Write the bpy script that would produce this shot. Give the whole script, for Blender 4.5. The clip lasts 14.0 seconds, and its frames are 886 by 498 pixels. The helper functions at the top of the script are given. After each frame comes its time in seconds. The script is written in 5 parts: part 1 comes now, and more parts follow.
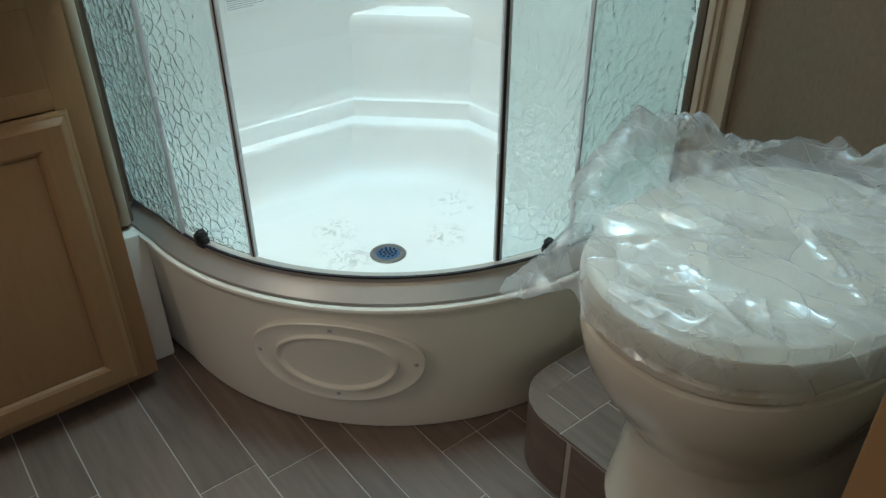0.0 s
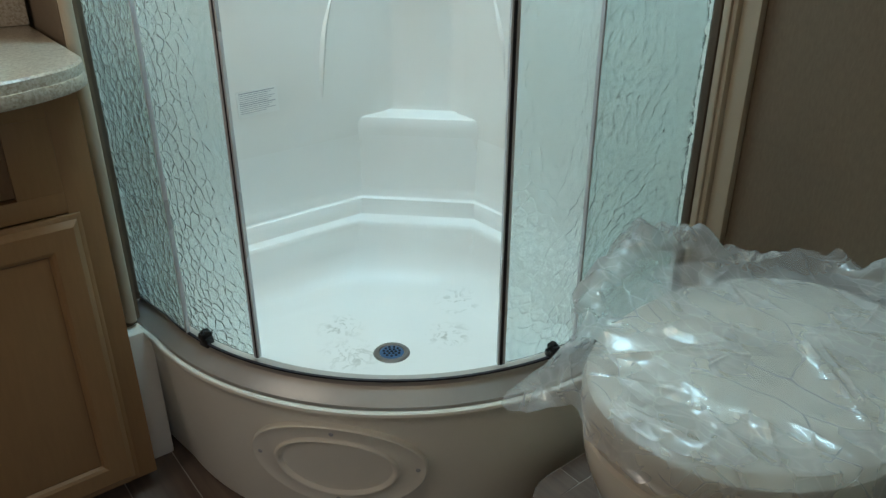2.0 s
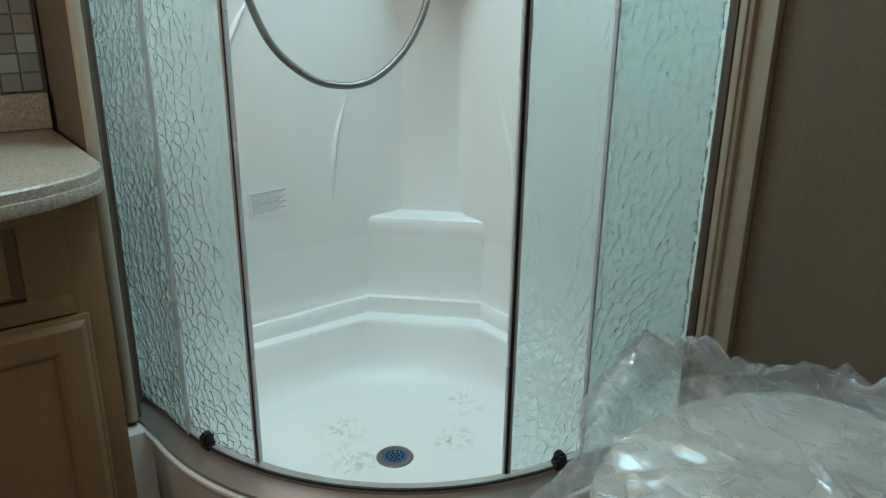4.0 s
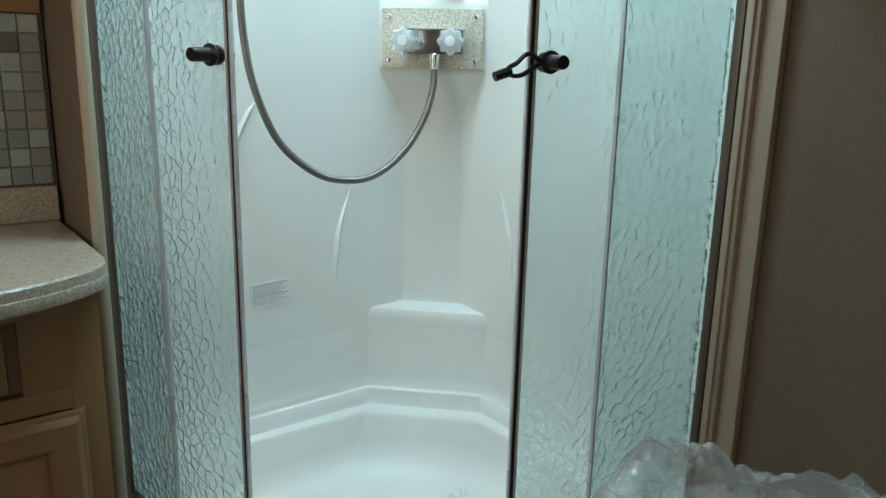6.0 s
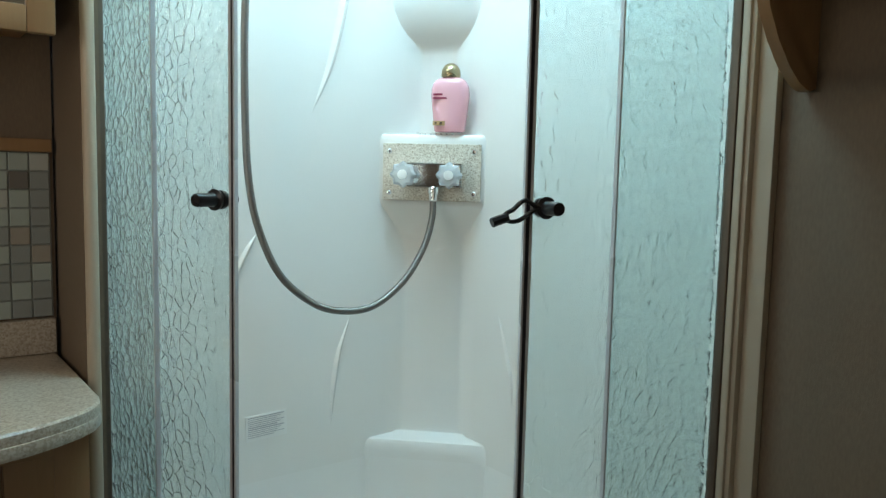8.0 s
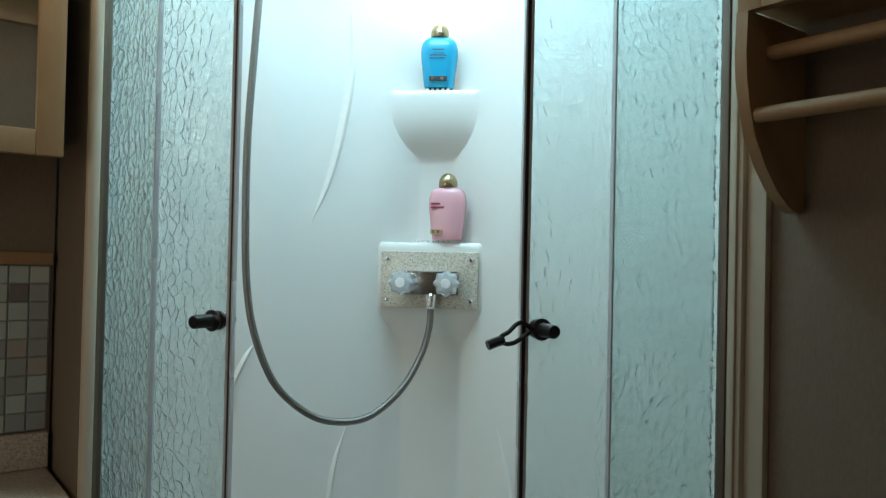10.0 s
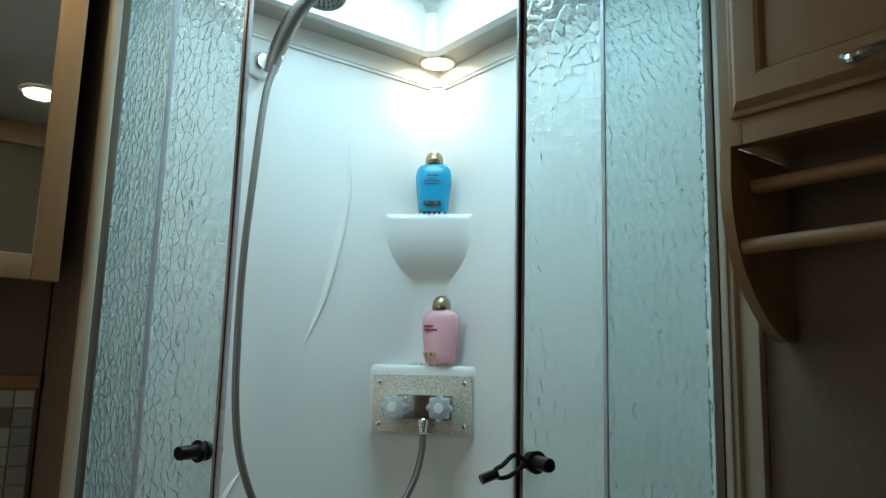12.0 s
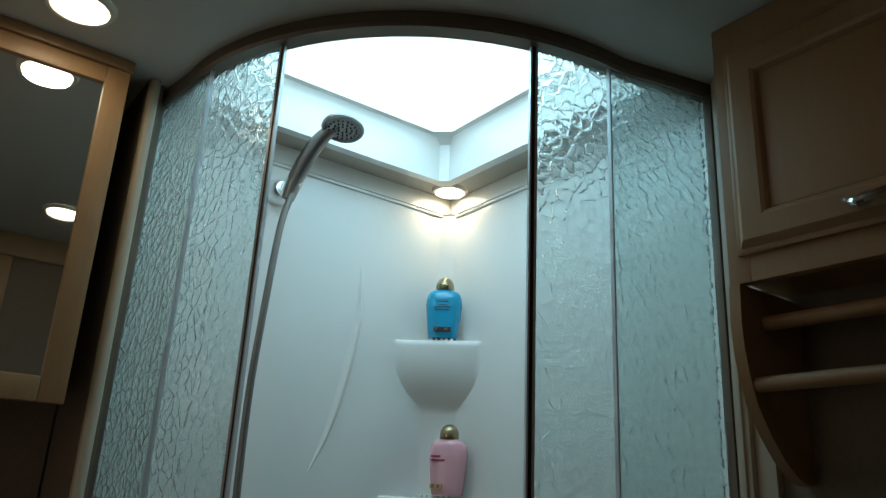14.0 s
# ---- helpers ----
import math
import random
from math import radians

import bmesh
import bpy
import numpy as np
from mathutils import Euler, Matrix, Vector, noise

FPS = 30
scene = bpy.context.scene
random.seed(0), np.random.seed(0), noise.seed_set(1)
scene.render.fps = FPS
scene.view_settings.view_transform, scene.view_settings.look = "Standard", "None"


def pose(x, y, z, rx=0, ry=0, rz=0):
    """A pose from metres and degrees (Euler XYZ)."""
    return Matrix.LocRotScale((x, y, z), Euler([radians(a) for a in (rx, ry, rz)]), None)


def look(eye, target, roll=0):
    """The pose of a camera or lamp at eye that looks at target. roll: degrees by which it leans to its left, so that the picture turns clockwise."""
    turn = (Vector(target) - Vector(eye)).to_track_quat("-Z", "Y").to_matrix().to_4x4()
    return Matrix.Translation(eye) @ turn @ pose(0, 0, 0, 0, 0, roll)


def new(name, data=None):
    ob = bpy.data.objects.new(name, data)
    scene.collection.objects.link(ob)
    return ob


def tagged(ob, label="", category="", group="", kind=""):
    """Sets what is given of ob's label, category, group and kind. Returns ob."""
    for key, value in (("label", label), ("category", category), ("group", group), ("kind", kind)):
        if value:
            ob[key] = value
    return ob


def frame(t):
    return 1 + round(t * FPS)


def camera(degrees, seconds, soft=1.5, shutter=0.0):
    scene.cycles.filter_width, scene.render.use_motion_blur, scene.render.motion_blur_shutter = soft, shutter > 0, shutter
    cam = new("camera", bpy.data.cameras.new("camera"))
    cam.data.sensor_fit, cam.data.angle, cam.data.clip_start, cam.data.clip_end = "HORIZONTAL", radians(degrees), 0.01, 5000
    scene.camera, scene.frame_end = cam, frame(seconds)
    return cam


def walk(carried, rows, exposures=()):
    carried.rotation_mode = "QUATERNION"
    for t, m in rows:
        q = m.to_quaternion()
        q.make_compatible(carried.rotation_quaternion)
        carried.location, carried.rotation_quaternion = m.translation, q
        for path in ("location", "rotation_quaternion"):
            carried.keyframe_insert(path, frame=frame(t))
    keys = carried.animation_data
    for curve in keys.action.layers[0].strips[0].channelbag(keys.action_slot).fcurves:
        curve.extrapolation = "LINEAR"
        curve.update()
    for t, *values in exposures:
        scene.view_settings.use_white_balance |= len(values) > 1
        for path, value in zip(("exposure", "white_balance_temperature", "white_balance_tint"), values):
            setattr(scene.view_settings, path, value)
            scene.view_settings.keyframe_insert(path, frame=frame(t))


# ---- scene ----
cam = camera(60.9, 14.0, soft=1.35)
PATH = [
    (0, (-1.147, -1.53, 1.102), (-0.092, -0.207, 0.036), -0.2),
    (0.5, (-1.14, -1.534, 1.11), (-0.077, -0.18, 0.092), -0.4),
    (1, (-1.143, -1.527, 1.119), (-0.058, -0.155, 0.149), 0.1),
    (1.5, (-1.138, -1.529, 1.127), (-0.044, -0.131, 0.205), -0.0),
    (2, (-1.137, -1.525, 1.14), (-0.03, -0.109, 0.263), 0.1),
    (2.5, (-1.144, -1.521, 1.147), (-0.016, -0.088, 0.325), 0.2),
    (3, (-1.135, -1.524, 1.154), (-0.006, -0.063, 0.386), 0.1),
    (3.5, (-1.135, -1.522, 1.163), (0.003, -0.041, 0.448), 0.4),
    (6, (-1.132, -1.514, 1.207), (0.046, 0.032, 0.738), 1.3),
    (6.5, (-1.134, -1.512, 1.22), (0.053, 0.043, 0.806), 1.3),
    (7, (-1.132, -1.51, 1.235), (0.062, 0.056, 0.884), 1.1),
    (7.5, (-1.128, -1.511, 1.251), (0.07, 0.066, 0.974), 1.1),
    (8, (-1.129, -1.51, 1.259), (0.074, 0.076, 1.068), 1.3),
    (8.2, (-1.133, -1.505, 1.265), (0.075, 0.079, 1.102), 1.4),
    (10.5, (-1.129, -1.521, 1.323), (0.072, 0.076, 1.415), 1.2),
    (11, (-1.129, -1.522, 1.327), (0.072, 0.069, 1.495), 1.3),
    (11.5, (-1.13, -1.522, 1.333), (0.071, 0.058, 1.578), 1.4),
    (12, (-1.132, -1.522, 1.339), (0.064, 0.047, 1.664), 1.5),
    (12.5, (-1.135, -1.521, 1.343), (0.049, 0.038, 1.752), 1.9),
    (13, (-1.136, -1.526, 1.348), (0.026, 0.026, 1.84), 2.4),
    (13.5, (-1.138, -1.527, 1.35), (0.003, 0.014, 1.921), 2.7),
    (14, (-1.14, -1.528, 1.354), (-0.018, 0.003, 1.984), 2.9),
]
walk(cam, [(t, look(e, a, r)) for t, e, a, r in PATH],
     exposures=[(0.0, -0.19), (1.0, -0.44), (2.5, -0.61), (3.5, -0.71), (6.0, -0.69), (7.5, -0.69), (8.2, -0.86), (10.5, -1.40), (12.0, -1.85), (13.0, -2.22), (14.0, -2.58)])

# ---- world and light ----
world = bpy.data.worlds.new("sky")
scene.world = world
world.use_nodes = True
wn = world.node_tree
sky = wn.nodes.new("ShaderNodeTexSky")
sky.sky_type = "NISHITA"
sky.sun_disc = False
sky.sun_elevation, sky.sun_rotation = radians(50), radians(120)
wn.links.new(sky.outputs[0], wn.nodes["Background"].inputs[0])
wn.nodes["Background"].inputs[1].default_value = 0.15


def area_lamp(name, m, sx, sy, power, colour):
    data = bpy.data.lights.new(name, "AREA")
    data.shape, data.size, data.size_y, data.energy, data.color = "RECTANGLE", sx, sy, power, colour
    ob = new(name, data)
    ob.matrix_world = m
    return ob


# daylight through the skylight over the shower
area_lamp("skylight_daylight", pose(-0.40, -0.39, 2.235), 0.46, 0.46, 13.6, (0.385, 0.82, 1.10))
# added fill lamp beyond the doorway behind; no source is seen there
area_lamp("doorway_fill", look((-1.50, -1.75, 1.50), (-0.95, 0.1, 1.0)), 0.6, 0.9, 1.7, (1.0, 0.86, 0.70))
# fill lamp added in an unseen opening of the west wall
area_lamp("west_fill", look((-1.965, -0.62, 1.42), (-0.84, 0.05, 1.25)), 0.56, 0.66, 6.0, (1.0, 0.88, 0.74))


# the front of the shower is an arc round this centre
CX, CY, R = -0.185, -0.160, 0.592


# ---- materials ----
def material(name, colour, rough=0.5, metal=0.0, noise_scale=0.0, vary=0.12, bump=0.0, bump_scale=200.0,
             stain_scale=3.0, stain=0.06, coat=0.0, transmission=0.0, ior=1.45, stretch=(1, 1, 1), per_object=0.0):
    m = bpy.data.materials.new(name)
    m.use_nodes = True
    nt = m.node_tree
    b = nt.nodes["Principled BSDF"]
    b.inputs["Roughness"].default_value = rough
    b.inputs["Metallic"].default_value = metal
    b.inputs["Coat Weight"].default_value = coat
    b.inputs["Transmission Weight"].default_value = transmission
    b.inputs["IOR"].default_value = ior
    b.inputs["Base Color"].default_value = (*colour, 1)
    tc = nt.nodes.new("ShaderNodeTexCoord")
    mp = nt.nodes.new("ShaderNodeMapping")
    mp.inputs["Scale"].default_value = stretch
    nt.links.new(tc.outputs["Object"], mp.inputs["Vector"])
    if noise_scale:
        fine = nt.nodes.new("ShaderNodeTexNoise")
        fine.inputs["Scale"].default_value = noise_scale
        fine.inputs["Detail"].default_value = 6
        wide = nt.nodes.new("ShaderNodeTexNoise")
        wide.inputs["Scale"].default_value = stain_scale
        wide.inputs["Detail"].default_value = 3
        add = nt.nodes.new("ShaderNodeMath")
        add.operation = "MULTIPLY_ADD"
        add.inputs[1].default_value = vary
        nt.links.new(mp.outputs[0], fine.inputs["Vector"])
        nt.links.new(tc.outputs["Object"], wide.inputs["Vector"])
        nt.links.new(fine.outputs["Fac"], add.inputs[0])
        add2 = nt.nodes.new("ShaderNodeMath")
        add2.operation = "MULTIPLY_ADD"
        add2.inputs[1].default_value = stain
        nt.links.new(wide.outputs["Fac"], add2.inputs[0])
        add2.inputs[2].default_value = 1 - vary / 2 - stain / 2
        nt.links.new(add2.outputs[0], add.inputs[2])
        last = add
        if per_object:
            info = nt.nodes.new("ShaderNodeObjectInfo")
            add3 = nt.nodes.new("ShaderNodeMath")
            add3.operation = "MULTIPLY_ADD"
            add3.inputs[1].default_value = per_object
            nt.links.new(info.outputs["Random"], add3.inputs[0])
            nt.links.new(add.outputs[0], add3.inputs[2])
            last = add3
        hsv = nt.nodes.new("ShaderNodeHueSaturation")
        hsv.inputs["Color"].default_value = (*colour, 1)
        nt.links.new(last.outputs[0], hsv.inputs["Value"])
        nt.links.new(hsv.outputs[0], b.inputs["Base Color"])
        rr = nt.nodes.new("ShaderNodeMath")
        rr.operation = "MULTIPLY_ADD"
        rr.inputs[1].default_value = 0.16
        rr.inputs[2].default_value = max(rough - 0.08, 0.02)
        nt.links.new(wide.outputs["Fac"], rr.inputs[0])
        if not transmission:
            nt.links.new(rr.outputs[0], b.inputs["Roughness"])
    if bump:
        n = nt.nodes.new("ShaderNodeTexNoise")
        n.inputs["Scale"].default_value = bump_scale
        n.inputs["Detail"].default_value = 4
        nt.links.new(mp.outputs[0], n.inputs["Vector"])
        bp = nt.nodes.new("ShaderNodeBump")
        bp.inputs["Strength"].default_value = bump
        bp.inputs["Distance"].default_value = 0.002
        nt.links.new(n.outputs["Fac"], bp.inputs["Height"])
        nt.links.new(bp.outputs[0], b.inputs["Normal"])
    return m


ACRYLIC = material("white_acrylic", (0.80, 0.79, 0.75), 0.22, 0, 6, 0.03, 0.02, 9, 2, 0.03, coat=0.2)
APRON = material("off_white_abs", (0.80, 0.76, 0.67), 0.34, 0, 40, 0.04, 0.12, 160, 3, 0.05)
VINYL_WALL = material("beige_wall_vinyl", (0.170, 0.123, 0.080), 0.62, 0, 240, 0.42, 0.2, 420, 2, 0.08, stretch=(1, 1, 0.3))
TRIM = material("tan_trim", (0.43, 0.355, 0.26), 0.4, 0, 30, 0.05, 0.05, 90, 3, 0.06)
CEILING = material("ceiling_vinyl", (0.48, 0.45, 0.39), 0.7, 0, 200, 0.12, 0.2, 300, 2, 0.06)
MAPLE = material("stained_maple", (0.31, 0.178, 0.080), 0.46, 0, 22, 0.22, 0.06, 60, 2.5, 0.12, coat=0.03, stretch=(6, 6, 0.8))
MAPLE_DARK = material("maple_glaze_and_shade", (0.25, 0.15, 0.075), 0.5, 0, 30, 0.2, 0.05, 60, 3, 0.1)
FLOOR_PLANK = material("grey_brown_plank_tile", (0.150, 0.110, 0.088), 0.42, 0, 9, 0.9, 0.25, 40, 2, 0.25, stretch=(7, 0.7, 7), per_object=0.28)
GROUT = material("light_grout", (0.46, 0.42, 0.37), 0.85, 0, 120, 0.15, 0.2, 300)
CHINA = material("bone_china", (0.80, 0.74, 0.63), 0.12, 0, 8, 0.03, 0.0, 9, 2, 0.03, coat=0.5)
SEAT = material("bone_plastic", (0.76, 0.71, 0.61), 0.25, 0, 8, 0.03, 0.02, 40, 2, 0.03)
CHROME = material("chrome", (0.78, 0.78, 0.78), 0.12, 1.0, 30, 0.05)
NICKEL = material("brushed_nickel", (0.23, 0.215, 0.20), 0.38, 1.0, 60, 0.1)
ALU = material("satin_grey_profile", (0.58, 0.59, 0.61), 0.28, 0.25, 80, 0.08)
RAIL = material("champagne_rail", (0.47, 0.44, 0.40), 0.36, 0.55, 60, 0.08)
BRONZE = material("bronze_header", (0.15, 0.115, 0.085), 0.42, 0.5, 60, 0.15)
BLACK = material("black_plastic", (0.012, 0.012, 0.013), 0.28, 0, 30, 0.1)
SEAL = material("dark_seal", (0.012, 0.010, 0.016), 0.5, 0, 30, 0.1)
DRAIN = material("blue_drain_plastic", (0.03, 0.09, 0.19), 0.4, 0, 30, 0.15)
DRAIN_HOLE = material("drain_hole", (0.005, 0.008, 0.015), 0.8)
PINK = material("pink_bottle", (0.84, 0.44, 0.49), 0.2, 0, 12, 0.04, coat=0.3)
BLUE = material("blue_bottle", (0.02, 0.36, 0.58), 0.2, 0, 12, 0.05, coat=0.3)
GOLD = material("gold_cap", (0.40, 0.32, 0.19), 0.28, 0.9, 30, 0.08)
INK = material("ink", (0.05, 0.05, 0.055), 0.6)
GREY_INK = material("grey_ink", (0.40, 0.40, 0.42), 0.6)
RED_INK = material("maroon_ink", (0.30, 0.03, 0.08), 0.5)
PAPER = material("white_label", (0.78, 0.78, 0.75), 0.5, 0, 60, 0.05)


def speckled(name, base, dark, light, scale):
    m = material(name, base, 0.3, coat=0.2)
    nt = m.node_tree
    b = nt.nodes["Principled BSDF"]
    tc = nt.nodes.new("ShaderNodeTexCoord")
    v = nt.nodes.new("ShaderNodeTexVoronoi")
    v.inputs["Scale"].default_value = scale
    n = nt.nodes.new("ShaderNodeTexNoise")
    n.inputs["Scale"].default_value = scale * 0.6
    n.inputs["Detail"].default_value = 8
    r = nt.nodes.new("ShaderNodeValToRGB")
    r.color_ramp.elements[0].position, r.color_ramp.elements[0].color = 0.34, (*dark, 1)
    r.color_ramp.elements[1].position, r.color_ramp.elements[1].color = 0.66, (*light, 1)
    e = r.color_ramp.elements.new(0.47)
    e.color = (*base, 1)
    sep = nt.nodes.new("ShaderNodeMixRGB")
    sep.inputs[0].default_value = 0.35
    for q in (v, n):
        nt.links.new(tc.outputs["Object"], q.inputs["Vector"])
    nt.links.new(n.outputs["Fac"], sep.inputs[1])
    nt.links.new(v.outputs["Color"], sep.inputs[2])
    nt.links.new(sep.outputs[0], r.inputs[0])
    nt.links.new(r.outputs[0], b.inputs["Base Color"])
    return m


COUNTER = speckled("speckled_laminate", (0.43, 0.37, 0.285), (0.33, 0.27, 0.20), (0.54, 0.49, 0.40), 300)
PLATE = speckled("speckled_solid_surface", (0.60, 0.53, 0.43), (0.40, 0.33, 0.25), (0.74, 0.69, 0.60), 400)


def sheet_glass(name, relief):
    """Tinted float glass; relief presses a pebbled pattern into the face that carries it."""
    m = bpy.data.materials.new(name)
    m.use_nodes = True
    nt = m.node_tree
    b = nt.nodes["Principled BSDF"]
    b.inputs["Base Color"].default_value = (0.850, 0.942, 0.929, 1)
    b.inputs["Roughness"].default_value = 0.035
    b.inputs["Transmission Weight"].default_value = 1.0
    b.inputs["IOR"].default_value = 1.46
    if not relief:
        return m
    tc = nt.nodes.new("ShaderNodeTexCoord")
    # unroll the bent sheet: arc length and height
    sep = nt.nodes.new("ShaderNodeSeparateXYZ")
    nt.links.new(tc.outputs["Object"], sep.inputs[0])

    def math_node(op, p, q=None):
        k = nt.nodes.new("ShaderNodeMath")
        k.operation = op
        for i, val in enumerate((p, q)):
            if isinstance(val, (int, float)):
                k.inputs[i].default_value = val
            elif val is not None:
                nt.links.new(val, k.inputs[i])
        return k.outputs[0]
    # the seam of the arc tangent points into the shower, away from every pane
    ang = math_node("ARCTAN2", math_node("SUBTRACT", sep.outputs[0], CX), math_node("SUBTRACT", CY, sep.outputs[1]))
    uv = nt.nodes.new("ShaderNodeCombineXYZ")
    nt.links.new(math_node("MULTIPLY", ang, R), uv.inputs[0])
    nt.links.new(math_node("MULTIPLY", sep.outputs[2], 0.95), uv.inputs[1])
    warp = nt.nodes.new("ShaderNodeTexNoise")
    warp.inputs["Scale"].default_value = 70
    warp.inputs["Detail"].default_value = 2
    mix = nt.nodes.new("ShaderNodeVectorMath")
    mix.operation = "MULTIPLY_ADD"
    mix.inputs[1].default_value = (0.008, 0.008, 0.0)
    nt.links.new(uv.outputs[0], warp.inputs["Vector"])
    nt.links.new(warp.outputs["Color"], mix.inputs[0])
    nt.links.new(uv.outputs[0], mix.inputs[2])
    rim = nt.nodes.new("ShaderNodeTexVoronoi")
    rim.voronoi_dimensions = "2D"
    rim.feature = "DISTANCE_TO_EDGE"
    rim.inputs["Scale"].default_value = 48
    nt.links.new(mix.outputs[0], rim.inputs["Vector"])
    cell = nt.nodes.new("ShaderNodeTexVoronoi")
    cell.voronoi_dimensions = "2D"
    cell.feature = "SMOOTH_F1"
    cell.inputs["Scale"].default_value = 48
    cell.inputs["Smoothness"].default_value = 0.35
    nt.links.new(mix.outputs[0], cell.inputs["Vector"])
    edge = nt.nodes.new("ShaderNodeMapRange")
    edge.interpolation_type = "SMOOTHSTEP"
    edge.inputs[1].default_value, edge.inputs[2].default_value = 0.0, 0.16
    nt.links.new(rim.outputs["Distance"], edge.inputs[0])
    swell = nt.nodes.new("ShaderNodeTexNoise")
    swell.inputs["Scale"].default_value = 26
    swell.inputs["Detail"].default_value = 1
    nt.links.new(uv.outputs[0], swell.inputs["Vector"])
    # a flat-topped pebble, a narrow groove round it, and a slow swell of the sheet
    fade = nt.nodes.new("ShaderNodeMapRange")
    fade.inputs[1].default_value, fade.inputs[2].default_value = 0.35, 0.65
    fade.inputs[3].default_value, fade.inputs[4].default_value = 0.35, 1.0
    nt.links.new(warp.outputs["Fac"], fade.inputs[0])
    high = math_node("ADD", math_node("ADD", math_node("MULTIPLY", math_node("MULTIPLY", edge.outputs[0], fade.outputs[0]), 0.46), math_node("MULTIPLY", cell.outputs["Distance"], -0.50)),
                     math_node("MULTIPLY", swell.outputs["Fac"], 0.22))
    bp = nt.nodes.new("ShaderNodeBump")
    bp.inputs["Strength"].default_value = 1.0
    bp.inputs["Distance"].default_value = RELIEF
    nt.links.new(high, bp.inputs["Height"])
    nt.links.new(bp.outputs[0], b.inputs["Normal"])
    # the pressed face keeps a faint frost, most in its grooves
    deep = nt.nodes.new("ShaderNodeBump")
    deep.inputs["Strength"].default_value = 1.0
    deep.inputs["Distance"].default_value = RELIEF * 3.2
    nt.links.new(high, deep.inputs["Height"])
    frost = nt.nodes.new("ShaderNodeBsdfTranslucent")
    frost.inputs["Color"].default_value = (0.80, 0.90, 0.88, 1)
    sheen = nt.nodes.new("ShaderNodeBsdfDiffuse")
    sheen.inputs["Color"].default_value = (0.66, 0.78, 0.77, 1)
    for q in (frost, sheen):
        nt.links.new(deep.outputs[0], q.inputs["Normal"])
    pair = nt.nodes.new("ShaderNodeMixShader")
    pair.inputs[0].default_value = 0.3
    both = nt.nodes.new("ShaderNodeMixShader")
    groove = nt.nodes.new("ShaderNodeMapRange")
    groove.inputs[1].default_value, groove.inputs[2].default_value = 0.0, 0.12
    groove.inputs[3].default_value, groove.inputs[4].default_value = FROST * 1.15, FROST
    nt.links.new(rim.outputs["Distance"], groove.inputs[0])
    nt.links.new(groove.outputs[0], both.inputs[0])
    nt.links.new(frost.outputs[0], pair.inputs[1])
    nt.links.new(sheen.outputs[0], pair.inputs[2])
    nt.links.new(b.outputs[0], both.inputs[1])
    nt.links.new(pair.outputs[0], both.inputs[2])
    nt.links.new(both.outputs[0], nt.nodes["Material Output"].inputs["Surface"])
    return m


RELIEF, FROST = 0.0031, 0.19
GLASS = sheet_glass("pebbled_glass", True)
GLASS_PLAIN = sheet_glass("smooth_glass_back", False)


def glow(name, colour, strength):
    m = bpy.data.materials.new(name)
    m.use_nodes = True
    b = m.node_tree.nodes["Principled BSDF"]
    b.inputs["Base Color"].default_value = (*colour, 1)
    b.inputs["Emission Color"].default_value = (*colour, 1)
    b.inputs["Emission Strength"].default_value = strength
    return m


LAMP_LENS = glow("lit_lamp_lens", (1.0, 0.90, 0.70), 40)
DOME = glow("daylit_dome", (0.80, 0.97, 1.0), 7)
MIRROR = material("mirror", (0.86, 0.88, 0.87), 0.02, 1.0)


